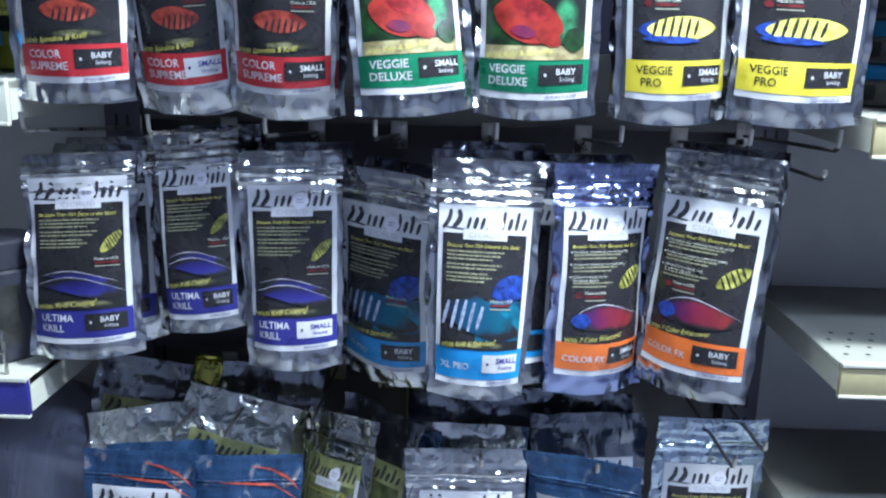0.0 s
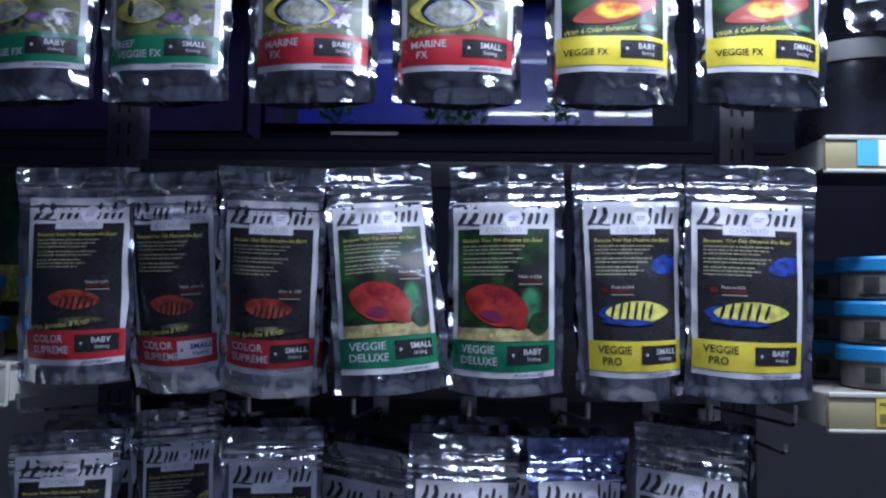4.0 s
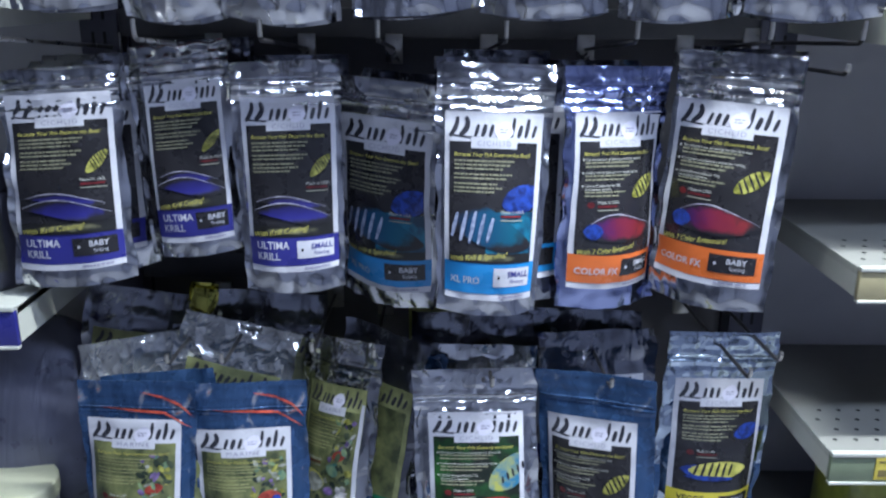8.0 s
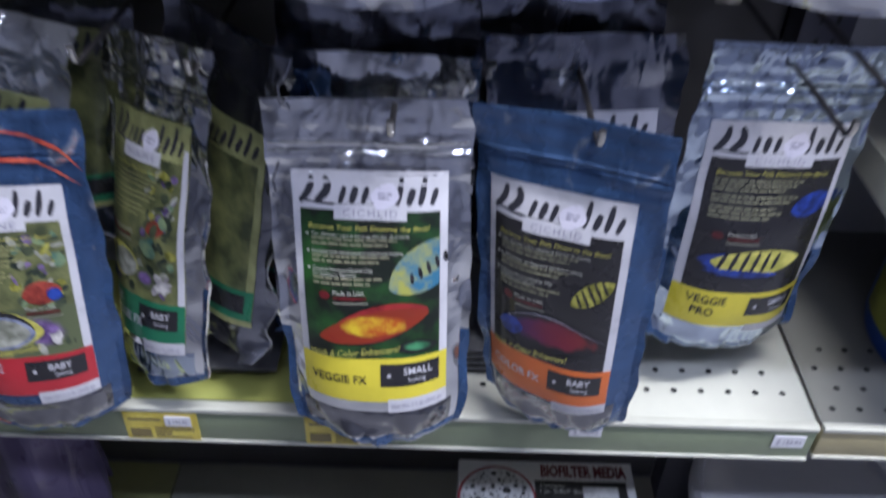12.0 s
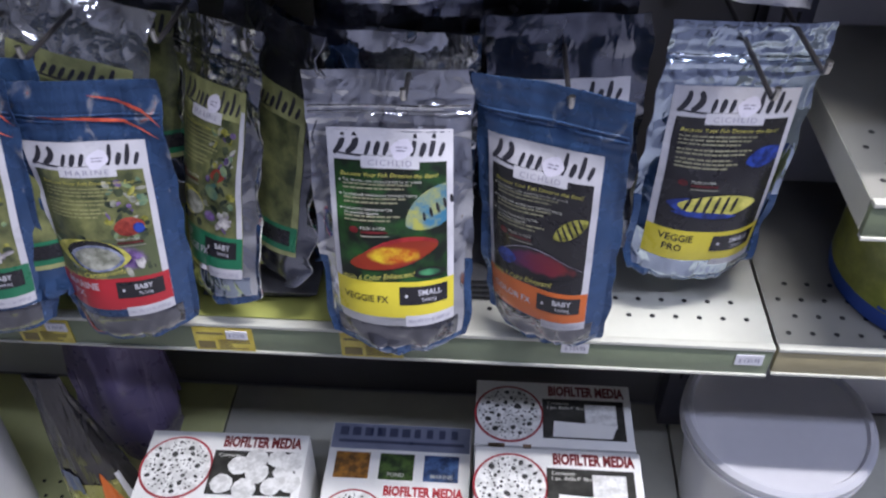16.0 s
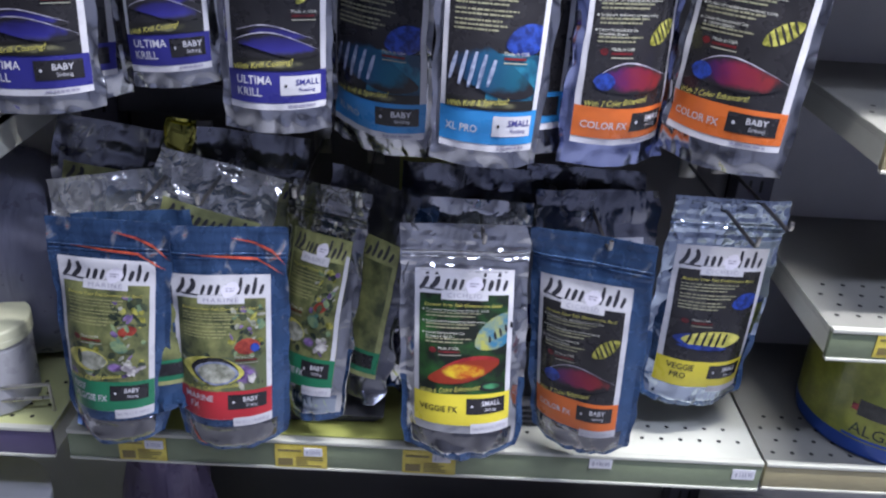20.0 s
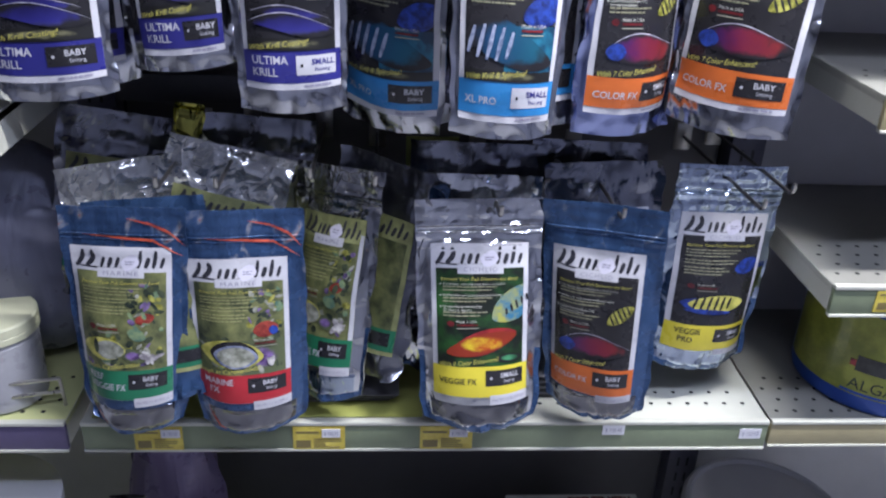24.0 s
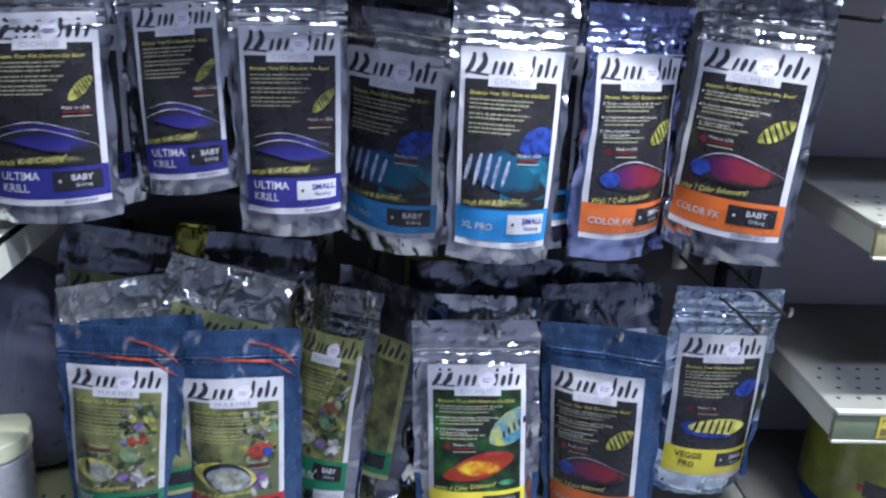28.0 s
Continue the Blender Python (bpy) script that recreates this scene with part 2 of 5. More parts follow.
FLOOR = surface("speckled_floor", (0.38, 0.375, 0.39), 0.5, 0.0, 0.2, 12.0)
WALL = surface("dim_painted_wall", (0.36, 0.37, 0.44), 0.7, 0.0, 0.12, 2.0)
CEIL = surface("ceiling_board", (0.45, 0.46, 0.52), 0.8, 0.0, 0.08, 5.0)
slab("floor", -3.2, 4.2, -3.2, 3.2, -0.1, 0.0, FLOOR, "speckled grey shop floor", "floor")
slab("ceiling", -3.2, 4.2, -3.2, 3.2, 2.8, 2.9, CEIL, "pale grey ceiling boards", "ceiling")
slab("wall_south", -3.2, 4.2, -3.3, -3.2, 0.0, 3.0, WALL, "dim blue-grey painted wall", "wall")
slab("wall_north", -3.2, 4.2, 3.2, 3.3, 0.0, 3.0, WALL, "dim blue-grey painted wall", "wall")
slab("wall_west", -3.3, -3.2, -3.2, 3.2, 0.0, 3.0, WALL, "dim blue-grey painted wall", "wall")
slab("wall_east", 4.2, 4.3, -3.2, 3.2, 0.0, 3.0, WALL, "dim blue-grey painted wall", "wall")

TUBE = glow("lamp_tube", (0.93, 0.95, 1.0), 5.0)
WHITE_METAL = surface("white_lamp_metal", (0.75, 0.75, 0.75), 0.4)


def ceiling_lamp(x, y, z, length):
    e = empty("ceiling_lamp", pose(x, y, z), "white fluorescent batten with two glowing tubes" + (" hung over the shelves" if z < 2.7 else " added unseen under the ceiling as fill"), "ceiling lamp", "ceiling lamps")
    part("housing", box_bm(-length / 2, length / 2, -0.09, 0.09, 0.0, 0.05, 0.006), WHITE_METAL, e)
    for dy in (-0.045, 0.045):
        part("tube", tube_bm([(-length / 2 + 0.02, dy, -0.02), (length / 2 - 0.02, dy, -0.02)], 0.014, 12), TUBE, e)
    if z < 2.7:
        for dx in (-length * 0.4, length * 0.4):
            part("suspension_wire", tube_bm([(dx, 0, 0.048), (dx, 0, 2.802 - z)], 0.002, 6), WHITE_METAL, e)
    return e


# first hangs over the shelves; the two bluish ones are unseen, added for fill
LAMPS = ((1.05, -0.31, 2.28, 0.9, LAMP * 1.14), (2.2, -1.12, 2.75, 1.2, FILL * 1.30), (0.6, -1.2, 2.75, 1.2, FILL * 0.58))
for lx, ly, lz, ll, lp in LAMPS:
    ceiling_lamp(lx, ly, lz, ll)
    area_lamp("tube_light", (lx, ly, lz - 0.04), (lx, ly, 0), ll, 0.06, lp, (0.90, 0.95, 1.0) if lz < 2.7 else (0.60, 0.71, 1.0))

# ---- shelving ----
BACK_Y = 0.30


def holes_bm(x0, x1, y0, y1, z, pitch=0.026, r=0.0032, stagger=True):
    bm = bmesh.new()
    j = 0
    y = y0
    while y < y1:
        x = x0 + (pitch / 2 if stagger and j % 2 else 0)
        while x < x1:
            bm.faces.new([bm.verts.new((x + r * math.cos(a * math.pi / 4), y + r * math.sin(a * math.pi / 4), z)) for a in range(8)])
            x += pitch
        y += pitch
        j += 1
    return bm


def shelf(x0, x1, z, y0, y1, lip, front_mat, label, hole_rows=None, top=None):
    """A pressed-steel shelf: top sheet, folded front lip and side folds, with perforations."""
    e = empty("shelf", pose(0, 0, z), label, "shelf", "gondola shelves", "structure")
    part("tray", box_bm(x0, x1, y0 + 0.002, y1, -0.012, 0.0, 0.002), top or SHELF_WHITE, e)
    part("front_lip", box_bm(x0, x1, y0 - 0.004, y0 + 0.004, -lip - 0.003, -0.003, 0.0015), front_mat, e, "front price channel")
    part("lip_edge", box_bm(x0, x1, y0 - 0.006, y0 + 0.003, -0.004, 0.0015, 0.001), SHELF_WHITE, e)
    part("lip_edge", box_bm(x0, x1, y0 - 0.006, y0 + 0.003, -lip - 0.006, -lip - 0.002, 0.001), SHELF_WHITE, e)
    for sx in (x0, x1 - 0.003):
        part("side_fold", box_bm(sx, sx + 0.003, y0 + 0.004, y1, -lip, -0.001), SHELF_WHITE, e)
    if hole_rows:
        for (hx0, hx1, hy0, hy1) in hole_rows:
            h = part("perforations", holes_bm(hx0, hx1, hy0, hy1, 0.0006), HOLE, e)
            h["kind"] = "stuff"
    return e


shelf(0.0, 0.911, 0.62, 0.0, BACK_Y, 0.040, SHELF_GREEN, "cream steel shelf with sage green price channel", [(0.03, 0.9, 0.037, 0.07)])
shelf(0.915, 1.83, 0.62, 0.0, BACK_Y, 0.036, SHELF_BEIGE, "cream steel shelf with beige price channel", [(0.93, 1.5, 0.02, 0.12)], SHELF_SHADED)
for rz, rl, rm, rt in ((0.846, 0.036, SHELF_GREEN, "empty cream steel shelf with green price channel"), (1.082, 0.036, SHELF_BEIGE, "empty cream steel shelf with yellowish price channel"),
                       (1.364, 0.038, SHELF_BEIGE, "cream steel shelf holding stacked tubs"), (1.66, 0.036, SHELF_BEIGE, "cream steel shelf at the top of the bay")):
    shelf(0.932, 1.83, rz, -0.03, BACK_Y, rl, rm, rt, [(0.95, 1.5, 0.0, 0.09)], SHELF_SHADED)
shelf(-0.93, -0.03, 1.03, -0.03, BACK_Y, 0.045, NAVY_INK, "cream steel shelf with dark blue price channel")
shelf(-0.93, -0.02, 1.384, -0.03, BACK_Y, 0.045, SHELF_WHITE, "cream steel shelf in the side bay")
shelf(-0.93, -0.02, 0.62, 0.0, BACK_Y, 0.040, PURPLE_LIP, "steel shelf in the side bay, yellowish light in its colour", [(-0.6, -0.04, 0.02, 0.12)], SHELF_YELLOW_LIT)
# deck divided here so its left part takes the yellowish light colour
shelf(-0.93, 0.168, 0.13, -0.16, BACK_Y, 0.10, SHELF_WHITE, "perforated steel base deck with yellowish light in its colour", [(-0.30, 0.15, -0.12, 0.1)], SHELF_YELLOW_LIT)
shelf(0.171, 0.911, 0.13, -0.16, BACK_Y, 0.10, SHELF_WHITE, "cream perforated steel base deck under the media boxes", [(0.80, 0.9, -0.12, 0.1)])
shelf(0.915, 1.83, 0.13, -0.16, BACK_Y, 0.10, SHELF_WHITE, "cream perforated steel base deck under the bucket", [(0.93, 1.4, -0.12, 0.1)])
slab("back_panel", 0.016, 0.896, BACK_Y + 0.004, BACK_Y + 0.02, 0.13, 1.42, PANEL_SHADED, "grey sheet steel back panel, shade painted into its colour", "back panel")
for px0, px1 in ((-0.93, -0.04), (0.95, 1.83)):
    slab("back_panel", px0, px1, BACK_Y + 0.004, BACK_Y + 0.02, 0.13, 1.42, PANEL_GREY, "grey-lilac sheet steel back panel", "back panel")


def upright(x):
    e = empty("upright", pose(x, BACK_Y - 0.03, 0.0), "dark slotted steel upright of the shelving", "upright", "uprights", "structure")
    part("post", box_bm(-0.026, 0.026, -0.01, 0.028, 0.0, 2.3, 0.002), POST_GREY, e)
    bm = bmesh.new()
    for k in range(60):
        z = 0.25 + k * 0.034
        for dx in (-0.008, 0.008):
            box_bm(dx - 0.002, dx + 0.002, -0.0108, -0.0095, z, z + 0.018, bm=bm)
    s = part("slots", bm, HOLE, e)
    s["kind"] = "stuff"
    return e


for ux in (-0.925, -0.012, 0.922, 1.835):
    upright(ux)

BAR_Z = (2.02, 1.655, 1.335, 0.985)
for bz in BAR_Z:
    e = empty("crossbar", pose(0, 0, bz), "dark steel crossbar that carries the hooks", "crossbar", "crossbars", "structure")
    part("bar", box_bm(0.014, 0.896, BACK_Y - 0.035, BACK_Y - 0.015, -0.02, 0.02, 0.002), DARK_METAL, e)

# ---- pouches ----
PROFILE = ((0.0, 0.62), (0.06, 0.85), (0.2, 1.0), (0.45, 0.8), (0.65, 0.5), (0.8, 0.16), (0.86, 0.05), (1.0, 0.0))


def profile(v):
    for (a, p), (b, q) in zip(PROFILE, PROFILE[1:]):
        if v <= b:
            s = (v - a) / (b - a)
            s = s * s * (3 - 2 * s)
            return p + (q - p) * s
    return 0.0


class Pouch:
    """The skin of a stand-up pouch that hangs from its header: S(u, v), u from -1 to 1, v from 0 at the foot to 1 at the top."""

    def __init__(self, w, h, depth, seed, sag=0.012, taper=0.06, crease=1.0, twist=0.0, foot=0.0):
        self.round = foot
        self.w, self.h, self.depth, self.sag, self.taper, self.crease, self.twist = w, h, depth, sag, taper, crease, twist
        self.o = Vector((seed * 7.31, seed * 3.17, seed * 1.93))

    def at(self, u, v, back=False):
        half = self.w / 2 * (1 - self.taper * (1 - v) ** 1.5)
        b = max(0.0, 1 - abs(u / 0.9) ** 2.6) * profile(v)
        x, z = u * half, (v - 1) * self.h - self.sag * (1 - u * u) * (1 - v) ** 3
        if v < self.round:
            k = (self.round - v) / self.round
            x *= 1 - 0.06 * k * k
            z += k * self.round * self.h * (0.24 + 0.10 * u * u)
        o = self.o
        if abs(u) > 0.85:
            x += noise.noise(Vector((u * 2, z * 38, 5.5)) + o) * 0.0035 * (abs(u) - 0.85) / 0.15
        n = noise.noise(Vector((x * 16, z * 9, 0)) + o) * 0.005
        n += noise.noise(Vector((x * 38 + z * 14, z * 30, 3.1)) + o) * 0.0034 * self.crease * (0.35 + 0.9 * max(0.0, v - 0.72) / 0.28 + 2.6 * max(0.0, abs(u) - 0.8) / 0.2 + (2.6 if self.round else 1.2) * max(0.0, 0.14 - v) / 0.14)
        if v > 0.78:
            n += (0.0015 * math.sin((v - 0.78) * 150 + 2 * noise.noise(Vector((x * 20, v * 9, 1.0)) + o))) * (1 - abs(v - 0.86) / 0.14 if abs(v - 0.86) < 0.14 else 0) * self.crease
        if v > 0.80:
            q = Vector((x * 62 + z * 25, z * 85, 9.2)) + o
            n += (0.3 - abs(noise.noise(q))) * 0.0022 * self.crease * min(1.0, (v - 0.80) / 0.05)
        n += self.twist * u * (v - 0.5) * 0.02
        if v < 0.16:
            n += (0.25 - abs(noise.noise(Vector((x * 45, z * 34 + x * 20, 7.7)) + o))) * (0.017 if self.round else 0.008) * self.crease * (0.16 - v) / 0.16
        y = self.depth * 0.35 * b + n + 0.001 if back else -self.depth * b + n - 0.0006
        return Vector((x, y, z))

    def strip(self, u0, u1, v0, v1, n, m, proud=0.0012):
        """A band of film or a ridge that follows the front."""
        bm = bmesh.new()
        vs = [[bm.verts.new(self.at(u0 + (u1 - u0) * i / n, v0 + (v1 - v0) * j / m) - Vector((0, proud * (1 if 0 < j < m or m == 1 else 0.2), 0))) for i in range(n + 1)] for j in range(m + 1)]
        for j in range(m):
            for i in range(n):
                bm.faces.new((vs[j][i], vs[j][i + 1], vs[j + 1][i + 1], vs[j + 1][i]))
        return bm

    def body(self, nu=44, nv=84):
        bm = bmesh.new()
        front = [[bm.verts.new(self.at(-1 + 2 * i / nu, j / nv)) for i in range(nu + 1)] for j in range(nv + 1)]
        rear = [[bm.verts.new(self.at(-1 + 2 * i / nu, j / nv, True)) for i in range(nu + 1)] for j in range(nv + 1)]
        for j in range(nv):
            for i in range(nu):
                bm.faces.new((front[j][i], front[j][i + 1], front[j + 1][i + 1], front[j + 1][i]))
                bm.faces.new((rear[j][i], rear[j + 1][i], rear[j + 1][i + 1], rear[j][i + 1]))
        for j in range(nv):
            bm.faces.new((front[j][0], front[j + 1][0], rear[j + 1][0], rear[j][0]))
            bm.faces.new((front[j][nu], rear[j][nu], rear[j + 1][nu], front[j + 1][nu]))
        for i in range(nu):
            bm.faces.new((front[0][i], rear[0][i], rear[0][i + 1], front[0][i + 1]))
            bm.faces.new((front[nv][i], front[nv][i + 1], rear[nv][i + 1], rear[nv][i]))
        return bm


class Label:
    """Prints on a pouch: b runs 0 to 1 across the label, a 0 to 1 down it; layer lifts one print over another."""

    def __init__(self, pouch, top=0.83, foot=0.09, side=0.84, off=0.0):
        self.p, self.top, self.foot, self.side, self.off = pouch, top, foot, side, off

    def spot(self, b, a, layer):
        v = self.top + (self.foot - self.top) * a
        q = self.p.at((2 * b - 1) * self.side + self.off, v)
        q.y -= 0.0007 + 0.00042 * layer
        return q

    def grid(self, b0, b1, a0, a1, layer, n=None, m=None, bend=0.0, bm=None):
        bm = bm or bmesh.new()
        n = n or max(1, round((b1 - b0) * 18))
        m = m or max(1, round((a1 - a0) * 30))
        vs = [[bm.verts.new(self.spot(b0 + (b1 - b0) * i / n, a0 + (a1 - a0) * j / m + bend * (2 * i / n - 1) ** 2, layer)) for i in range(n + 1)] for j in range(m + 1)]
        for j in range(m):
            for i in range(n):
                bm.faces.new((vs[j][i], vs[j + 1][i], vs[j + 1][i + 1], vs[j][i + 1]))
        return bm

    def words(self, words, b0, a_base, cap, layer, width=None, slant=0.0, rise=0.0, arch=0.0, spacing=1.0, bold=0.0, bm=None):
        """A line of words: cap is the capitals' height as a share of the label's height."""
        bm = bm or bmesh.new()
        vs, fs, ratio = text_mesh(words, spacing, bold)
        lw, lh = self.p.w * self.side, self.p.h * (self.top - self.foot)
        bw = width or cap * lh * ratio / lw
        out = []
        for x, y in vs:
            b = b0 + bw * x + slant * y * cap
            a = a_base - cap * y - rise * x - arch * math.sin(math.pi * x)
            out.append(bm.verts.new(self.spot(b, a, layer)))
        for f in fs:
            try:
                bm.faces.new([out[i] for i in f])
            except ValueError:
                pass
        return bm

    def lens(self, cb, ca, rb, ra, angle, layer, blunt=0.75, bm=None, n=18):
        """A lens-shaped patch of colour."""
        bm = bm or bmesh.new()
        asp = (self.p.w * self.side) / (self.p.h * (self.top - self.foot))
        c, s = math.cos(angle), math.sin(angle)
        rings = []
        for k in (0.0, 0.25, 0.5, 0.75, 1.0):
            ring = []
            for i in range(n):
                t = 2 * math.pi * i / n
                x, y = math.cos(t) * k, math.copysign(abs(math.sin(t)) ** (1 / blunt), math.sin(t)) * k
                db, da = rb * x, ra * y
                ring.append(bm.verts.new(self.spot(min(0.948, max(0.052, cb + c * db - s * da / asp)), ca + s * db * asp + c * da, layer)))
                if k == 0.0:
                    break
            rings.append(ring)
        for i in range(n):
            j = (i + 1) % n
            bm.faces.new((rings[0][0], rings[1][j], rings[1][i]))
            for lo, hi in zip(rings[1:], rings[2:]):
                bm.faces.new((lo[i], lo[j], hi[j], hi[i]))
        return bm


    def bars(self, cb, ca, rb, ra, angle, n, layer, slant=0.25, wide=0.45, span=(0.1, 0.9), bm=None):
        """Stripes across a lens-shaped patch, shorter towards its ends."""
        bm = bm or bmesh.new()
        asp = (self.p.w * self.side) / (self.p.h * (self.top - self.foot))
        c, s = math.cos(angle), math.sin(angle)
        for k in range(n):
            x = -1 + 2 * (span[0] + (span[1] - span[0]) * (k + 0.5) / n)
            hh = ra * 0.86 * math.sqrt(max(0.05, 1 - x * x))
            hw = rb * (span[1] - span[0]) / n * wide
            vs = []
            for dx, dy in ((-1, -1), (-1, 0), (-1, 1), (1, 1), (1, 0), (1, -1)):
                db, da = rb * x + dx * hw * (1 - 0.4 * abs(dy)) - slant * dy * rb * 0.25, dy * hh
                vs.append(bm.verts.new(self.spot(cb + c * db - s * da / asp, ca + s * db * asp + c * da, layer)))
            bm.faces.new((vs[0], vs[1], vs[4], vs[5]))
            bm.faces.new((vs[1], vs[2], vs[3], vs[4]))
        return bm

    def wave(self, b0, b1, a0, a1, thick, swell, layer, rim=0.0, bm=None):
        """A long patch that swells and narrows along a gentle wave; with rim, just a thin line along its upper edge."""
        bm = bm or bmesh.new()
        rows_ = []
        for k in range(31):
            s = k / 30
            mid = a0 + (a1 - a0) * s - 0.012 * math.sin(5.5 * s)
            th = thick * (0.10 + math.sin(math.pi * s ** swell) ** 0.75)
            lo, hi = mid - th, mid + th * 0.75
            if rim:
                lo, hi = lo - rim * math.sin(math.pi * min(1.0, s + 0.05)), lo + rim * 0.4
            rows_.append([bm.verts.new(self.spot(min(0.948, b0 + (b1 - b0) * s), lo + (hi - lo) * q / 6, layer)) for q in range(7)])
        for p, q in zip(rows_, rows_[1:]):
            for i in range(6):
                bm.faces.new((p[i], p[i + 1], q[i + 1], q[i]))
        return bm

    def print_lines(self, b0, a0, widths, pitch, tall, layer, rng, bm=None):
        """Lines of print too small to read: a bar for each word."""
        bm = bm or bmesh.new()
        for i, wd in enumerate(widths):
            b, a = b0, a0 + pitch * i
            while b < b0 + wd:
                k = rng.uniform(0.018, 0.075)
                e = min(b + k, b0 + wd)
                self.grid(b, e, a, a + tall, layer, n=1, m=1, bm=bm)
                b = e + rng.uniform(0.006, 0.012)
        return bm


def logo_strokes(lab, bm, layer):
    """The maker's mark, as plain brush strokes: one bow, short slanted dabs and thin swashes."""
    def stroke(pts, w):
        (x0, y0), (x1, y1), (x2, y2) = pts
        out = []
        for k in range(10):
            t = k / 9
            x = (1 - t) ** 2 * x0 + 2 * t * (1 - t) * x1 + t * t * x2
            y = (1 - t) ** 2 * y0 + 2 * t * (1 - t) * y1 + t * t * y2
            dx, dy = 2 * (1 - t) * (x1 - x0) + 2 * t * (x2 - x1), (2 * (1 - t) * (y1 - y0) + 2 * t * (y2 - y1)) * 0.17
            d = math.hypot(dx, dy) or 1.0
            h = 1.3 * w * (0.3 + 0.7 * math.sin(math.pi * (0.08 + 0.84 * t)) ** 0.6)
            nx, ny = -dy / d * h, dx / d * h / 0.17
            b, a = 0.03 + 0.94 * x, 0.018 + 0.117 * y
            out.append((bm.verts.new(lab.spot(b + nx * 0.9, a + ny * 0.117, layer)), bm.verts.new(lab.spot(b - nx * 0.9, a - ny * 0.117, layer))))
        for (p, q), (r, u) in zip(out, out[1:]):
            bm.faces.new((p, q, u, r))
    stroke(((0.10, 0.06), (0.12, 0.50), (0.02, 0.98)), 0.019)
    stroke(((0.19, 0.10), (0.26, 0.50), (0.13, 0.94)), 0.022)
    for k in range(9):
        x = 0.31 + 0.078 * k
        tall = k in (5, 7)
        stroke(((x + 0.022, 0.02 if tall else 0.42), (x + 0.010, 0.66), (x - 0.014, 0.98)), (0.015, 0.019, 0.016, 0.014, 0.018, 0.016, 0.019, 0.017, 0.015)[k])
    stroke(((0.02, 0.92), (0.30, 1.10), (0.60, 1.00)), 0.006)
    return bm


def mottled(name, c1, c2, scale=60.0, lo=0.4, hi=0.6):
    """Two printed colours that run into one another."""
    m, nt, p = nodes_of(name)
    n = noise_node(nt, scale, 5, 0.6)
    r = ramp_node(nt, n.outputs[0], [(lo, c1), (hi, c2)])
    nt.links.new(r.outputs[0], p.inputs["Base Color"])
    p.inputs["Roughness"].default_value, p.inputs["Coat Weight"].default_value = 0.34, 0.35
    return m


def soft(name, c1, c2, ground=(0.014, 0.014, 0.014), scale=60.0, edge=0.62):
    """A printed patch of two colours that melts into its ground towards the rim."""
    m, nt, p = nodes_of(name)
    n = noise_node(nt, scale, 5, 0.6)
    r = ramp_node(nt, n.outputs[0], [(0.4, c1), (0.6, c2)])
    tc = nt.nodes.new("ShaderNodeTexCoord")
    mp = nt.nodes.new("ShaderNodeMapping")
    mp.inputs["Location"].default_value, mp.inputs["Scale"].default_value = (-1.0, 0.0, -1.0), (2.0, 0.0, 2.0)
    nt.links.new(tc.outputs["Generated"], mp.inputs[0])
    ln = nt.nodes.new("ShaderNodeVectorMath")
    ln.operation = "LENGTH"
    nt.links.new(mp.outputs[0], ln.inputs[0])
    n2 = noise_node(nt, scale * 0.7, 4)
    ad = nt.nodes.new("ShaderNodeMath")
    ad.operation = "MULTIPLY_ADD"
    ad.inputs[1].default_value = 0.7
    nt.links.new(n2.outputs[0], ad.inputs[0])
    nt.links.new(ln.outputs["Value"], ad.inputs[2])
    f = ramp_node(nt, ad.outputs[0], [(edge + 0.12, (0, 0, 0)), (1.0, (1, 1, 1))])
    mx = nt.nodes.new("ShaderNodeMixRGB")
    mx.inputs[2].default_value = (*ground, 1)
    nt.links.new(f.outputs[0], mx.inputs[0])
    nt.links.new(r.outputs[0], mx.inputs[1])
    nt.links.new(mx.outputs[0], p.inputs["Base Color"])
    p.inputs["Roughness"].default_value, p.inputs["Coat Weight"].default_value = 0.34, 0.35
    return m


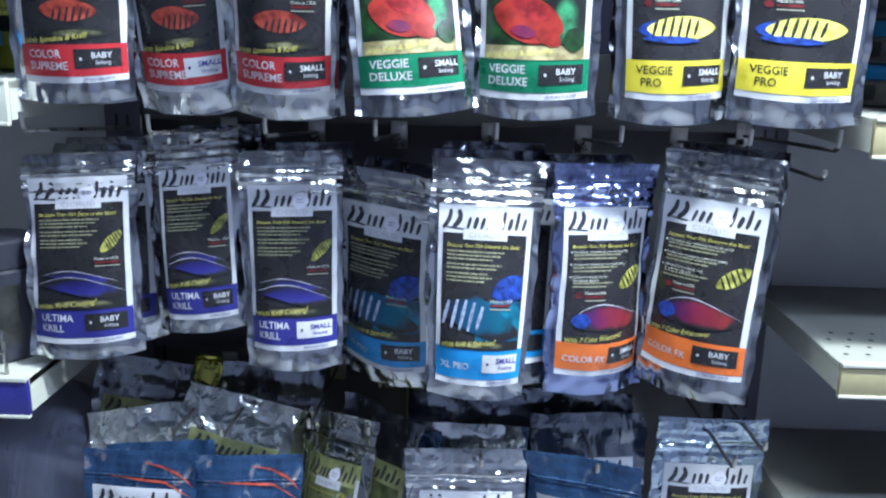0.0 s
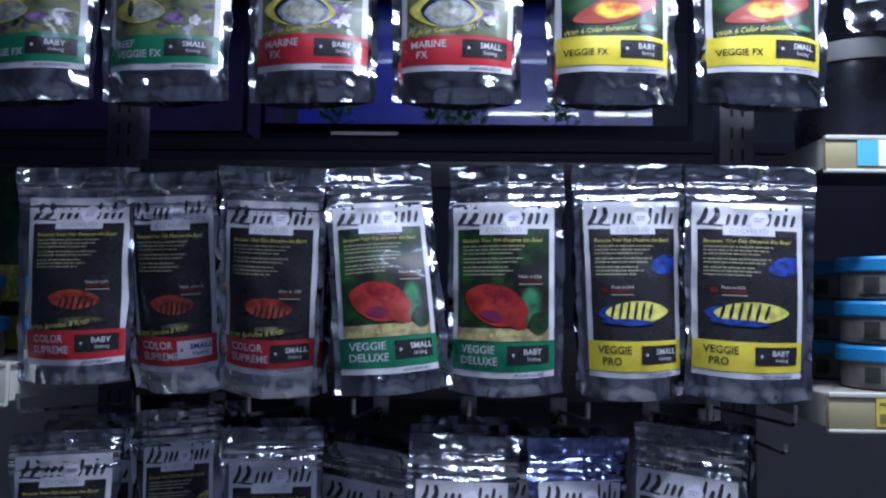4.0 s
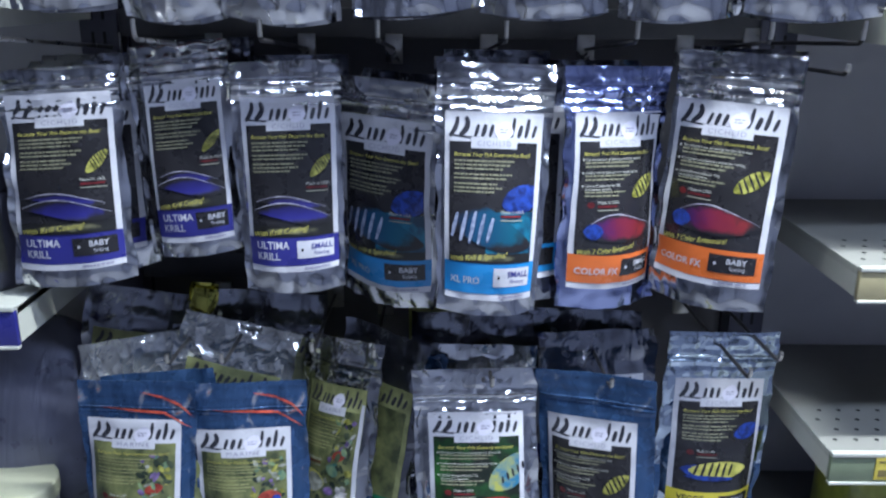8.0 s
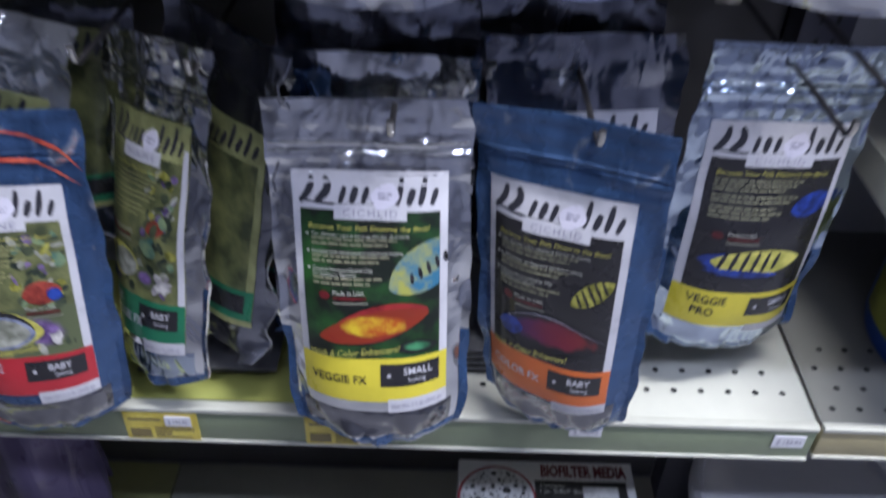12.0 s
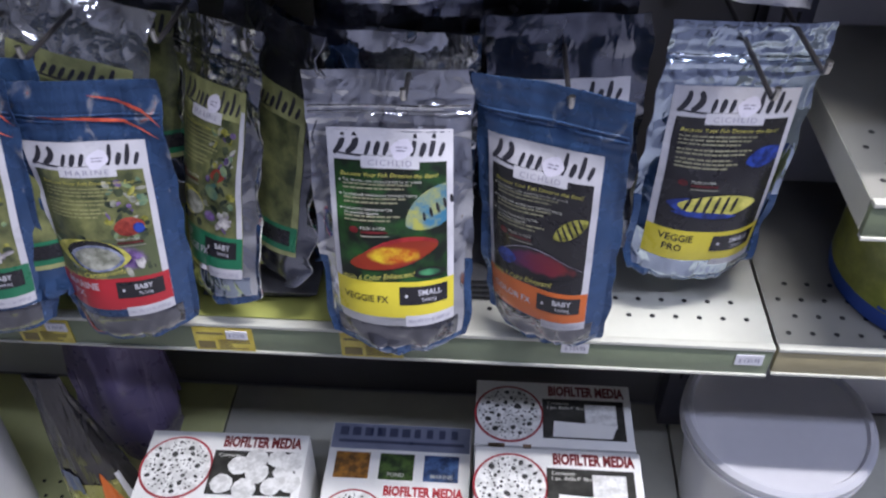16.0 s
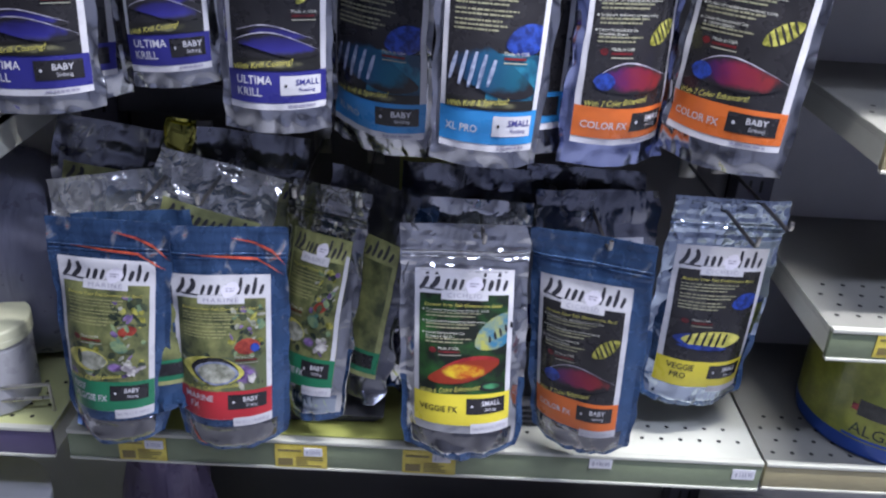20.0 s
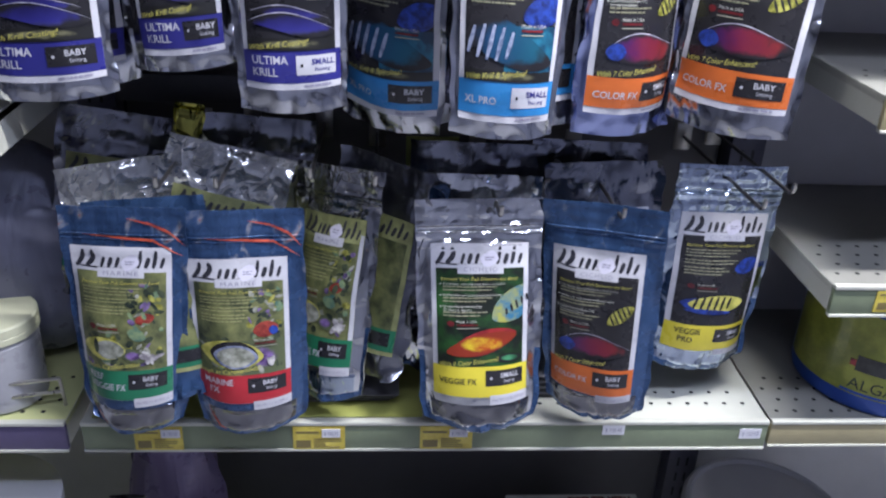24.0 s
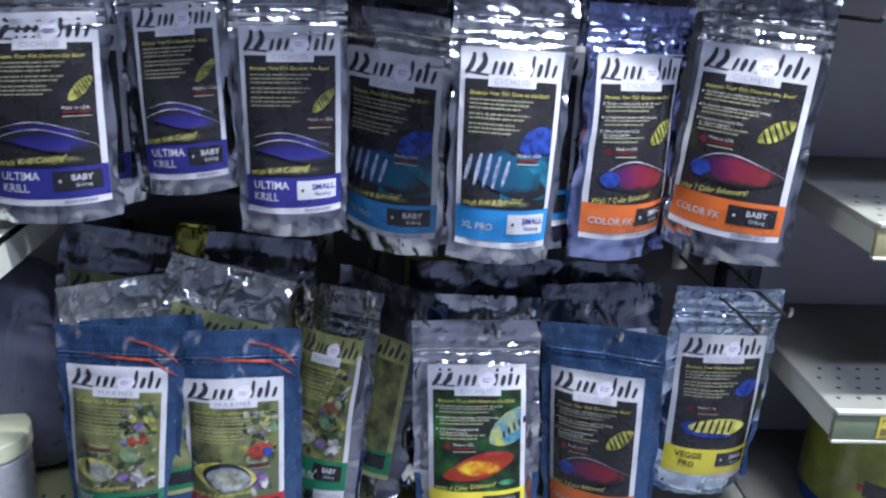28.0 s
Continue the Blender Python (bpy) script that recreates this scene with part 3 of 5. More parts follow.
def graded(name, stops, scale=60.0, amount=0.35, axis=0, ground=(0.016, 0.015, 0.018)):
    """A printed picture colour that runs through several hues across the patch and melts into its ground at the rim."""
    m, nt, p = nodes_of(name)
    tc = nt.nodes.new("ShaderNodeTexCoord")
    sp = nt.nodes.new("ShaderNodeSeparateXYZ")
    nt.links.new(tc.outputs["Generated"], sp.inputs[0])
    n = noise_node(nt, scale, 5, 0.6)
    ad = nt.nodes.new("ShaderNodeMath")
    ad.operation = "MULTIPLY_ADD"
    ad.inputs[1].default_value = amount
    nt.links.new(n.outputs[0], ad.inputs[0])
    nt.links.new(sp.outputs[axis], ad.inputs[2])
    r = ramp_node(nt, ad.outputs[0], stops)
    mp = nt.nodes.new("ShaderNodeMapping")
    mp.inputs["Location"].default_value, mp.inputs["Scale"].default_value = (-1.0, 0.0, -1.0), (2.0, 0.0, 2.0)
    nt.links.new(tc.outputs["Generated"], mp.inputs[0])
    ln = nt.nodes.new("ShaderNodeVectorMath")
    ln.operation = "LENGTH"
    nt.links.new(mp.outputs[0], ln.inputs[0])
    n2 = noise_node(nt, scale * 1.3, 4)
    rim = nt.nodes.new("ShaderNodeMath")
    rim.operation = "MULTIPLY_ADD"
    rim.inputs[1].default_value = 0.8
    nt.links.new(n2.outputs[0], rim.inputs[0])
    nt.links.new(ln.outputs["Value"], rim.inputs[2])
    mt = nt.nodes.new("ShaderNodeMath")
    mt.operation = "MULTIPLY"
    mt.inputs[1].default_value = 0.78
    nt.links.new(rim.outputs[0], mt.inputs[0])
    f = ramp_node(nt, mt.outputs[0], [(0.78, (0, 0, 0)), (1.0, (1, 1, 1))])
    mx = nt.nodes.new("ShaderNodeMixRGB")
    mx.inputs[2].default_value = (*ground, 1)
    nt.links.new(f.outputs[0], mx.inputs[0])
    nt.links.new(r.outputs[0], mx.inputs[1])
    nt.links.new(mx.outputs[0], p.inputs["Base Color"])
    p.inputs["Roughness"].default_value, p.inputs["Coat Weight"].default_value = 0.34, 0.35
    return m


ROSE = graded("rose_graded_print", [(0.18, (0.010, 0.012, 0.09)), (0.42, (0.065, 0.012, 0.09)), (0.62, (0.14, 0.014, 0.045)), (1.0, (0.19, 0.02, 0.022))])
KRILL_GRADE = graded("violet_graded_print", [(0.2, (0.05, 0.05, 0.12)), (0.5, (0.028, 0.026, 0.20)), (1.0, (0.016, 0.014, 0.09))], 50.0, 0.35, 2)
TEAL_GRADE = graded("teal_graded_print", [(0.2, (0.006, 0.025, 0.07)), (0.55, (0.008, 0.055, 0.13)), (1.0, (0.006, 0.08, 0.13))], 45.0, 0.4)
KRILL_BLUE = mottled("blue_mottle", (0.025, 0.022, 0.15), (0.06, 0.055, 0.36), 45, 0.35, 0.65)
PALE_LINE = mottled("pale_line_print", (0.22, 0.21, 0.28), (0.50, 0.48, 0.56), 90)
PALE_RIM = mottled("pale_blue_mottle", (0.10, 0.13, 0.22), (0.34, 0.37, 0.50), 90)
SAND = soft("sand_mottle", (0.05, 0.05, 0.03), (0.24, 0.23, 0.13), scale=60.0)
BEIGE = mottled("beige_mottle", (0.22, 0.18, 0.09), (0.50, 0.44, 0.24), 50)
DEEP_TEAL = soft("teal_mottle", (0.006, 0.035, 0.075), (0.015, 0.15, 0.24), ground=(0.006, 0.03, 0.05), scale=40.0, edge=0.9)
CRIMSON = soft("crimson_mottle", (0.15, 0.010, 0.014), (0.36, 0.028, 0.03), scale=60.0, edge=0.9)
MAGENTA = mottled("magenta_mottle", (0.09, 0.010, 0.05), (0.24, 0.018, 0.045), 28, 0.38, 0.62)
VIVID_BLUE = soft("vivid_blue_mottle", (0.008, 0.018, 0.11), (0.022, 0.06, 0.34), scale=120.0, edge=0.95)
SCARLET = soft("scarlet_mottle", (0.14, 0.011, 0.010), (0.32, 0.028, 0.022), scale=35.0, edge=1.0)
FLAME = soft("flame_mottle", (0.42, 0.08, 0.01), (0.68, 0.50, 0.03), ground=(0.26, 0.03, 0.012), scale=45.0, edge=0.68)
LEMON = mottled("lemon_mottle", (0.40, 0.38, 0.07), (0.72, 0.66, 0.16), 60)
VIOLET_INK = mottled("violet_print", (0.06, 0.04, 0.11), (0.22, 0.15, 0.32), 80)
REEF_DEEP = mottled("deep_reef_print", (0.015, 0.025, 0.02), (0.07, 0.09, 0.05), 60)
REEF_PRINT = ink("pale_green_print", (0.31, 0.31, 0.14))
SMALL_INK = ink("dim_olive_print", (0.25, 0.245, 0.16))
MARK_RED = mottled("mark_red", (0.07, 0.008, 0.01), (0.16, 0.016, 0.02), 80)
OLIVE = mottled("olive_mottle", (0.14, 0.14, 0.02), (0.42, 0.40, 0.09), 120)
TURQ = soft("turquoise_mottle", (0.035, 0.16, 0.27), (0.36, 0.36, 0.08), ground=(0.02, 0.05, 0.02), scale=45.0, edge=1.0)
DARK_GREEN = mottled("dark_green_mottle", (0.008, 0.012, 0.008), (0.02, 0.09, 0.02), 30, 0.45, 0.7)
GREEN_GLOW = soft("green_mottle", (0.01, 0.05, 0.025), (0.06, 0.26, 0.12), scale=30.0)
REEF_INK = mottled("reef_mottle", (0.05, 0.062, 0.03), (0.22, 0.23, 0.09), 42, 0.34, 0.66)
CORAL = mottled("coral_white_mottle", (0.22, 0.20, 0.22), (0.62, 0.60, 0.58), 110)
VIOLET = soft("violet_mottle", (0.06, 0.03, 0.10), (0.26, 0.16, 0.40), ground=(0.1, 0.12, 0.06), scale=80.0)
PALE_REEF = mottled("pale_reef_mottle", (0.16, 0.17, 0.13), (0.48, 0.48, 0.42), 90, 0.35, 0.65)
SEA_GREEN = mottled("sea_green_mottle", (0.05, 0.14, 0.12), (0.26, 0.34, 0.16), 70, 0.35, 0.65)
FADED_RED = soft("faded_red_mottle", (0.14, 0.016, 0.012), (0.36, 0.06, 0.04), scale=70.0, edge=0.9)
OLIVE_SHEET = mottled("olive_label_print", (0.20, 0.21, 0.09), (0.36, 0.37, 0.16), 30)
STICKER = ink("lilac_white_sticker", (0.66, 0.64, 0.74))

KINDS = {
    "red": (RED_INK, WHITE_INK), "green": (GREEN_INK, WHITE_INK), "yellow": (YELLOW_INK, BLACK_INK), "navy": (NAVY_INK, WHITE_INK),
    "sky": (SKY_INK, WHITE_INK), "orange": (ORANGE_INK, WHITE_INK), "purple": (PURPLE_INK, WHITE_INK),
}
# patches of colour on the labels: kind, centre, half sizes, turn, print; bars add their number
ARTS = {
    "supreme": (("lens", 0.5, 0.62, 0.27, 0.058, 0.05, FADED_RED), ("bars", 0.53, 0.645, 0.24, 0.05, 0.0, BLACK_INK, 6), ("lens", 0.55, 0.74, 0.38, 0.03, 0.0, SAND)),
    "deluxe": (("rect", 0.78, 0.6, 0.17, 0.20, 0, GREEN_GLOW), ("rect", 0.5, 0.765, 0.45, 0.035, 0, BEIGE), ("lens", 0.44, 0.6, 0.33, 0.115, 0.28, SCARLET), ("lens", 0.48, 0.55, 0.2, 0.05, 0.35, CRIMSON), ("lens", 0.62, 0.68, 0.14, 0.045, 0.6, SCARLET), ("lens", 0.40, 0.66, 0.12, 0.03, 0.2, MAGENTA), ("lens", 0.86, 0.7, 0.1, 0.06, -0.3, DARK_GREEN)),
    "pro": (("lens", 0.83, 0.37, 0.16, 0.055, -0.25, VIVID_BLUE), ("lens", 0.3, 0.645, 0.2, 0.045, 0.0, VIVID_BLUE), ("lens", 0.52, 0.64, 0.34, 0.062, -0.02, LEMON), ("bars", 0.46, 0.635, 0.3, 0.06, 0.0, BLACK_INK, 6), ("lens", 0.42, 0.695, 0.28, 0.018, 0.03, VIVID_BLUE)),
    "krill": (("lens", 0.83, 0.4, 0.055, 0.085, 0.75, OLIVE), ("bars", 0.85, 0.39, 0.11, 0.05, -0.6, BLACK_INK, 6), ("rect", 0.5, 0.768, 0.45, 0.032, 0, SAND), ("wave", 0.12, 0.60, 0.88, 0.635, 0.034, KRILL_GRADE, 1.3), ("rim", 0.12, 0.60, 0.88, 0.635, 0.034, PALE_LINE, 1.3), ("wave", 0.08, 0.655, 0.95, 0.70, 0.055, KRILL_GRADE, 1.2), ("rim", 0.08, 0.655, 0.95, 0.70, 0.055, PALE_LINE, 1.2)),
    "xl": (("rect", 0.7, 0.66, 0.25, 0.13, 0, DEEP_TEAL), ("rect", 0.5, 0.775, 0.45, 0.025, 0, SAND), ("lens", 0.82, 0.46, 0.22, 0.075, -0.3, VIVID_BLUE), ("wave", 0.06, 0.58, 0.94, 0.70, 0.11, TEAL_GRADE, 0.8), ("bars", 0.3, 0.615, 0.30, 0.10, 0.1, PALE_RIM, 5)),
    "cfx": (("lens", 0.8, 0.42, 0.17, 0.045, -0.65, OLIVE), ("bars", 0.8, 0.42, 0.16, 0.05, -0.65, BLACK_INK, 5), ("wave", 0.12, 0.68, 0.94, 0.655, 0.082, ROSE, 0.85), ("rim", 0.12, 0.68, 0.94, 0.655, 0.082, PALE_LINE, 0.85), ("lens", 0.22, 0.665, 0.10, 0.045, 0.0, VIVID_BLUE)),
    "vfx": (("lens", 0.88, 0.39, 0.30, 0.10, -0.55, TURQ), ("bars", 0.88, 0.40, 0.2, 0.03, -0.55, BLACK_INK, 5), ("lens", 0.54, 0.64, 0.35, 0.08, -0.25, CRIMSON), ("lens", 0.51, 0.652, 0.38, 0.066, -0.22, FLAME), ("lens", 0.8, 0.75, 0.14, 0.03, 0, GREEN_GLOW)),
    "reef": (("lens", 0.74, 0.46, 0.10, 0.035, -0.2, FADED_RED), ("lens", 0.66, 0.56, 0.10, 0.04, 0.35, SEA_GREEN), ("lens", 0.62, 0.70, 0.15, 0.045, 0.3, VIOLET), ("lens", 0.30, 0.655, 0.24, 0.075, 0.05, LEMON), ("lens", 0.36, 0.66, 0.17, 0.062, 0.05, PALE_REEF), ("lens", 0.22, 0.64, 0.03, 0.05, 0.0, REEF_DEEP)),
    "marine": (("rect", 0.72, 0.68, 0.23, 0.12, 0, VIOLET), ("lens", 0.76, 0.49, 0.13, 0.055, -0.1, FADED_RED), ("lens", 0.84, 0.50, 0.05, 0.03, 0.5, VIVID_BLUE), ("lens", 0.40, 0.655, 0.33, 0.10, 0.1, LEMON), ("lens", 0.42, 0.655, 0.25, 0.098, 0.08, BLACK_INK), ("lens", 0.44, 0.67, 0.235, 0.083, 0.08, PALE_RIM), ("lens", 0.44, 0.67, 0.20, 0.07, 0.08, PALE_REEF)),
}


def collage(lab, sheet, seed):
    """Reef prints: many small overlapping patches, calmer where the small print stands."""
    rng = random.Random(seed)
    bms = {}
    inks = (REEF_DEEP, REEF_DEEP, OLIVE, SEA_GREEN, REEF_DEEP, PALE_REEF, VIOLET_INK)
    for k in range(84):
        m = rng.choice(inks)
        a = rng.uniform(0.22, 0.77)
        b = rng.uniform(0.58 if a < 0.54 else 0.09, 0.91)
        bm = bms.setdefault(m.name, (bmesh.new(), m))[0]
        lab.lens(b, min(a, 0.77), rng.uniform(0.02, 0.06), rng.uniform(0.008, 0.024), rng.uniform(-1.2, 1.2), 1.5 + 0.008 * k, rng.uniform(0.7, 1.1), bm, 9)
    for k in range(16):
        bm = bms.setdefault(CORAL.name, (bmesh.new(), CORAL))[0]
        t = rng.uniform(0, 6.283)
        q = rng.uniform(0.0, 1.0) if seed % 2 else 0.25 * rng.random()
        lab.lens(0.80 + 0.09 * q * math.cos(t), 0.715 + 0.04 * q * math.sin(t), rng.uniform(0.025, 0.05), rng.uniform(0.01, 0.02), t, 5.2 + 0.01 * k, 0.9, bm, 9)
    for bm, m in bms.values():
        part("colour_fleck", bm, m, sheet)["kind"] = "stuff"


CLAIMS = ("The ultimate color enhancing diet for all cichlids", "Fortified with revolutionary nutritional coating", "Calcium Montmorillonite Clay")


REFLECT_RED = mottled("reflection_red", (0.35, 0.05, 0.03), (0.62, 0.12, 0.06), 60)


def streak(p, us, vs_, w, thin):
    """A painted reflection: a streak along a bent line on the film."""
    bm = bmesh.new()
    out = []
    for k in range(19):
        s = k / 18 * (len(us) - 1)
        i = min(int(s), len(us) - 2)
        f = s - i
        u, v = us[i] + (us[i + 1] - us[i]) * f, vs_[i] + (vs_[i + 1] - vs_[i]) * f
        t = w * (0.15 + math.sin(math.pi * k / 18)) * 0.5 * thin
        d = Vector((0, 0.0018, 0))
        out.append((bm.verts.new(p.at(min(0.99, u + t * 0.6), v + t * 0.45) - d), bm.verts.new(p.at(max(-0.99, u - t * 0.6), v - t * 0.45) - d)))
    for (m, n), (q, r) in zip(out, out[1:]):
        bm.faces.new((m, n, r, q))
    return bm


def pouch(place, w, h, roll, lean, yaw, seed, band, title, size, note, depth=0.028, big=False, film=None, badge_dark=True, art="", tag="CICHLID", ground=None, label="", twist=0.0, claims=False, print_ink=None, lay=None):
    """lay: the label's top and foot, half width and shift on the front, and how far the pouch narrows downwards."""
    top, foot, side, off, taper = lay or ((0.77, 0.16, 0.76, 0.0, 0.17) if big else (0.83, 0.12, 0.86, 0.0, 0.05))
    rng = random.Random(seed)
    p = Pouch(w, h, depth, seed, twist=twist, sag=0.007 if not big else 0.010, taper=taper, crease=0.55 if film in (FOIL_REFLECT_BLUE, FOIL_REFLECT_RED) else 0.75 if big else 1.0, foot=0.16 if big else 0.0)
    m = Matrix.Translation(place) @ Euler((radians(-lean), 0, radians(yaw))).to_matrix().to_4x4() @ pose(0, 0, 0, 0, roll, 0)
    e = empty("food_pouch", m, label, "food pouch", "hanging food pouches")
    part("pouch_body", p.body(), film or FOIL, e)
    zip_v = 0.862 if big else 0.895
    for k in range(2):
        part("zip_ridge", p.strip(-0.97, 0.97, zip_v + 0.018 * k, zip_v + 0.010 + 0.018 * k, 24, 3, 0.0016), film or FOIL, e)
    part("header_seal", p.strip(-1.0, 1.0, 0.972, 1.0, 24, 2, 0.0006), film or FOIL, e)
    if big and film in (FOIL_BIG, FOIL_ICE):
        # edges and gusset carry the painted blue reflection
        part("side_seal", p.strip(-1.0, -0.9, 0.0, 0.36, 3, 20), FOIL_REFLECT_BLUE, e, "film edge with painted blue reflection")
        part("side_seal", p.strip(0.9, 1.0, 0.0, 0.36, 3, 20), FOIL_REFLECT_BLUE, e, "film edge with painted blue reflection")
        part("gusset", p.strip(-0.9, 0.9, 0.0, 0.04, 20, 4), FOIL_REFLECT_BLUE, e, "crumpled gusset with painted blue reflection")
        part("window", p.strip(-0.82, 0.82, 0.045, 0.155, 24, 10), FOIL_SMOKE if art == "vfx" else FOIL_CRUMPLE, e, "crumpled clear window")
    elif big:
        if film is FOIL_REFLECT_RED:
            # red-orange reflections painted on as streaks
            for us, vs_ in (((-0.62, -0.1, 0.5, 0.93), (0.885, 0.875, 0.865, 0.80)), ((0.1, 0.45, 0.75, 0.97), (0.955, 0.935, 0.90, 0.84)), ((-0.8, -0.72, -0.62, -0.5), (0.15, 0.10, 0.05, 0.015))):
                part("red_reflection", streak(p, us, vs_, 0.022 if big else 0.012, 0.9), REFLECT_RED, e, "red-orange reflection painted as a streak")
        part("window", p.strip(-0.8, 0.8, 0.025, 0.155, 24, 10), FOIL_SMOKE, e, "crumpled dark window")
    lab = Label(p, top, foot, side, off)
    olive = film is FOIL_BIG and ground is REEF_INK
    sheet = part("label", lab.grid(0, 1, 0, 1, 0), OLIVE_SHEET if olive else WHITE_INK, e, "olive printed label" if olive else "white printed label")
    part("picture_panel", lab.grid(0.05, 0.95, 0.16, 0.80, 1), ground or BLACK_INK, sheet)
    if olive:
        part("label_rim", lab.grid(0.95, 1.0, 0.10, 0.80, 1), WHITE_INK, sheet)
    ink_band, ink_words = KINDS[band]
    part("colour_band", lab.grid(0.0, 1.0, 0.80, 0.997 if big else 0.965, 1), ink_band, sheet, band + " band")
    part("logo", logo_strokes(lab, bmesh.new(), 1), LOGO_INK, sheet, "dark brush-stroke logo")
    part("tag", lab.grid(0.27, 0.74, 0.135, 0.195, 2), WHITE_INK, sheet)
    part("tag_lettering", lab.words(tag, 0.33, 0.181, 0.028, 3, width=0.35, spacing=1.25), GREY_INK, sheet)
    part("price_sticker", lab.lens(0.60, 0.10, 0.09, 0.045, -0.5, 2.5, 2.0), STICKER, sheet)
    part("sticker_print", lab.print_lines(0.555, 0.088, (0.09, 0.08), 0.016, 0.007, 3.2, rng), GREY_INK, sheet)["kind"] = "stuff"
    part("slogan", lab.words("Because Your Fish Deserve the Best!", 0.1, 0.238, 0.021, 2, width=0.78, slant=0.3), GOLD_INK, sheet)
    if claims:
        for k, line in enumerate(CLAIMS):
            a = 0.268 + k * 0.073
            part("bullet", lab.lens(0.09, a - 0.006, 0.010, 0.006, 0, 2, 1.0, n=8), TEXT_INK, sheet)
            part("claim_lettering", lab.words(line, 0.115, a, 0.0155, 2, width=(0.64, 0.6, 0.4)[k]), TEXT_INK, sheet)
        part("claim_lettering", lab.words("for maximum digestion", 0.115, 0.434, 0.0155, 2, width=0.29), TEXT_INK, sheet)
        bm = bmesh.new()
        for k in range(3):
            lab.print_lines(0.115, 0.275 + k * 0.073 + (0.018 if k == 2 else 0), (0.56 - 0.05 * k, 0.5 - 0.06 * k), 0.021, 0.0085, 2, rng, bm)
    else:
        bm = lab.print_lines(0.1, 0.258, (0.62, 0.58, 0.5), 0.021, 0.0085, 2, rng)
        lab.print_lines(0.1, 0.33, (0.6, 0.55), 0.021, 0.0085, 2, rng, bm)
        lab.print_lines(0.1, 0.38, (0.45, 0.5, 0.42), 0.021, 0.0085, 2, rng, bm)
    part("small_print", bm, print_ink or SMALL_INK, sheet)["kind"] = "stuff"
    ob, oa = {"krill": (0.68, 0.0), "supreme": (0.62, 0.02), "deluxe": (0.66, -0.06), "xl": (0.60, 0.03), "marine": (0.64, 0.06)}.get(art, (0.25, 0.0))
    part("origin_lettering", lab.words("Made in USA", ob, 0.508 + oa, 0.018, 5.5), TEXT_INK, sheet)
    if ob < 0.3:
        part("maker_mark", lab.lens(0.19, 0.515, 0.04, 0.018, 0.2, 2, 1.0, n=9), MARK_RED, sheet)
    part("maker_bar", lab.grid(ob, ob + 0.22, 0.516 + oa, 0.528 + oa, 5.5, m=1), MARK_RED, sheet)
    part("maker_bar", lab.grid(ob, ob + 0.23, 0.540 + oa, 0.546 + oa, 5.5, m=1), DIM_INK, sheet)
    if ground is REEF_INK:
        collage(lab, sheet, seed)
    for k, (kind, cb, ca, rb, ra, ang, mat, *n) in enumerate(ARTS[art]):
        lay = 2 + k * 0.6
        if kind == "lens":
            rb = min(rb, 0.955 - cb + 0.0) if ang == 0 else rb
            part("colour_patch", lab.lens(cb, ca, rb, ra, ang, lay, n=24), mat, sheet)
        elif kind == "wave":
            part("colour_patch", lab.wave(cb, rb, ca, ra, ang, n[0], lay), mat, sheet)
        elif kind == "rim":
            part("pale_line", lab.wave(cb, rb, ca, ra, ang, n[0], lay, rim=0.0045), mat, sheet)
        elif kind == "bars":
            part("stripes", lab.bars(cb, ca, rb, ra, ang, n[0], lay), mat, sheet)["kind"] = "stuff"
        else:
            part("colour_ground", lab.grid(cb - rb, cb + rb, ca - ra, ca + ra, lay), mat, sheet)
    if note:
        part("claim_lettering", lab.words(note, 0.06, 0.80, 0.03, 6.5, width=0.62, slant=0.3, rise=0.035), GOLD_INK, sheet)
    for i, line in enumerate(title):
        part("name_lettering", lab.words(line, (0.09 if len(title) > 1 else 0.06) + (0.05 if i and len(line) < 5 else 0), (0.912 if len(title) == 1 else 0.868 + 0.062 * i), 0.042 if len(title) > 1 else 0.037, 2, bold=0.012), ink_words, sheet)
    part("size_badge", lab.grid(0.55, 0.95, 0.825, 0.925, 2), BLACK_INK if badge_dark else WHITE_INK, sheet, "black size badge" if badge_dark else "white size badge")
    part("size_dot", lab.lens(0.61, 0.875, 0.014, 0.009, 0, 3, 1.0, n=8), WHITE_INK if badge_dark else BLACK_INK, sheet)
    part("size_lettering", lab.words(size[0], 0.71, 0.874, 0.031, 3, bold=0.015), WHITE_INK if badge_dark else NAVY_INK, sheet)
    part("size_lettering", lab.words(size[1], 0.74, 0.907, 0.02, 3), WHITE_INK if badge_dark else NAVY_INK, sheet)
    if big:
        part("weight_sticker", lab.grid(0.60, 1.0, 0.985, 1.05, 2), WHITE_INK, sheet, "white weight sticker")
        part("weight_lettering", lab.words("Net Wt 1.1 lb (500 g)", 0.625, 1.026, 0.02, 3, width=0.34), GREY_INK, sheet)
    else:
        part("weight_print", lab.print_lines(0.62, 0.975, (0.28,), 0.02, 0.012, 2, rng), GREY_INK, sheet)["kind"] = "stuff"
    return e


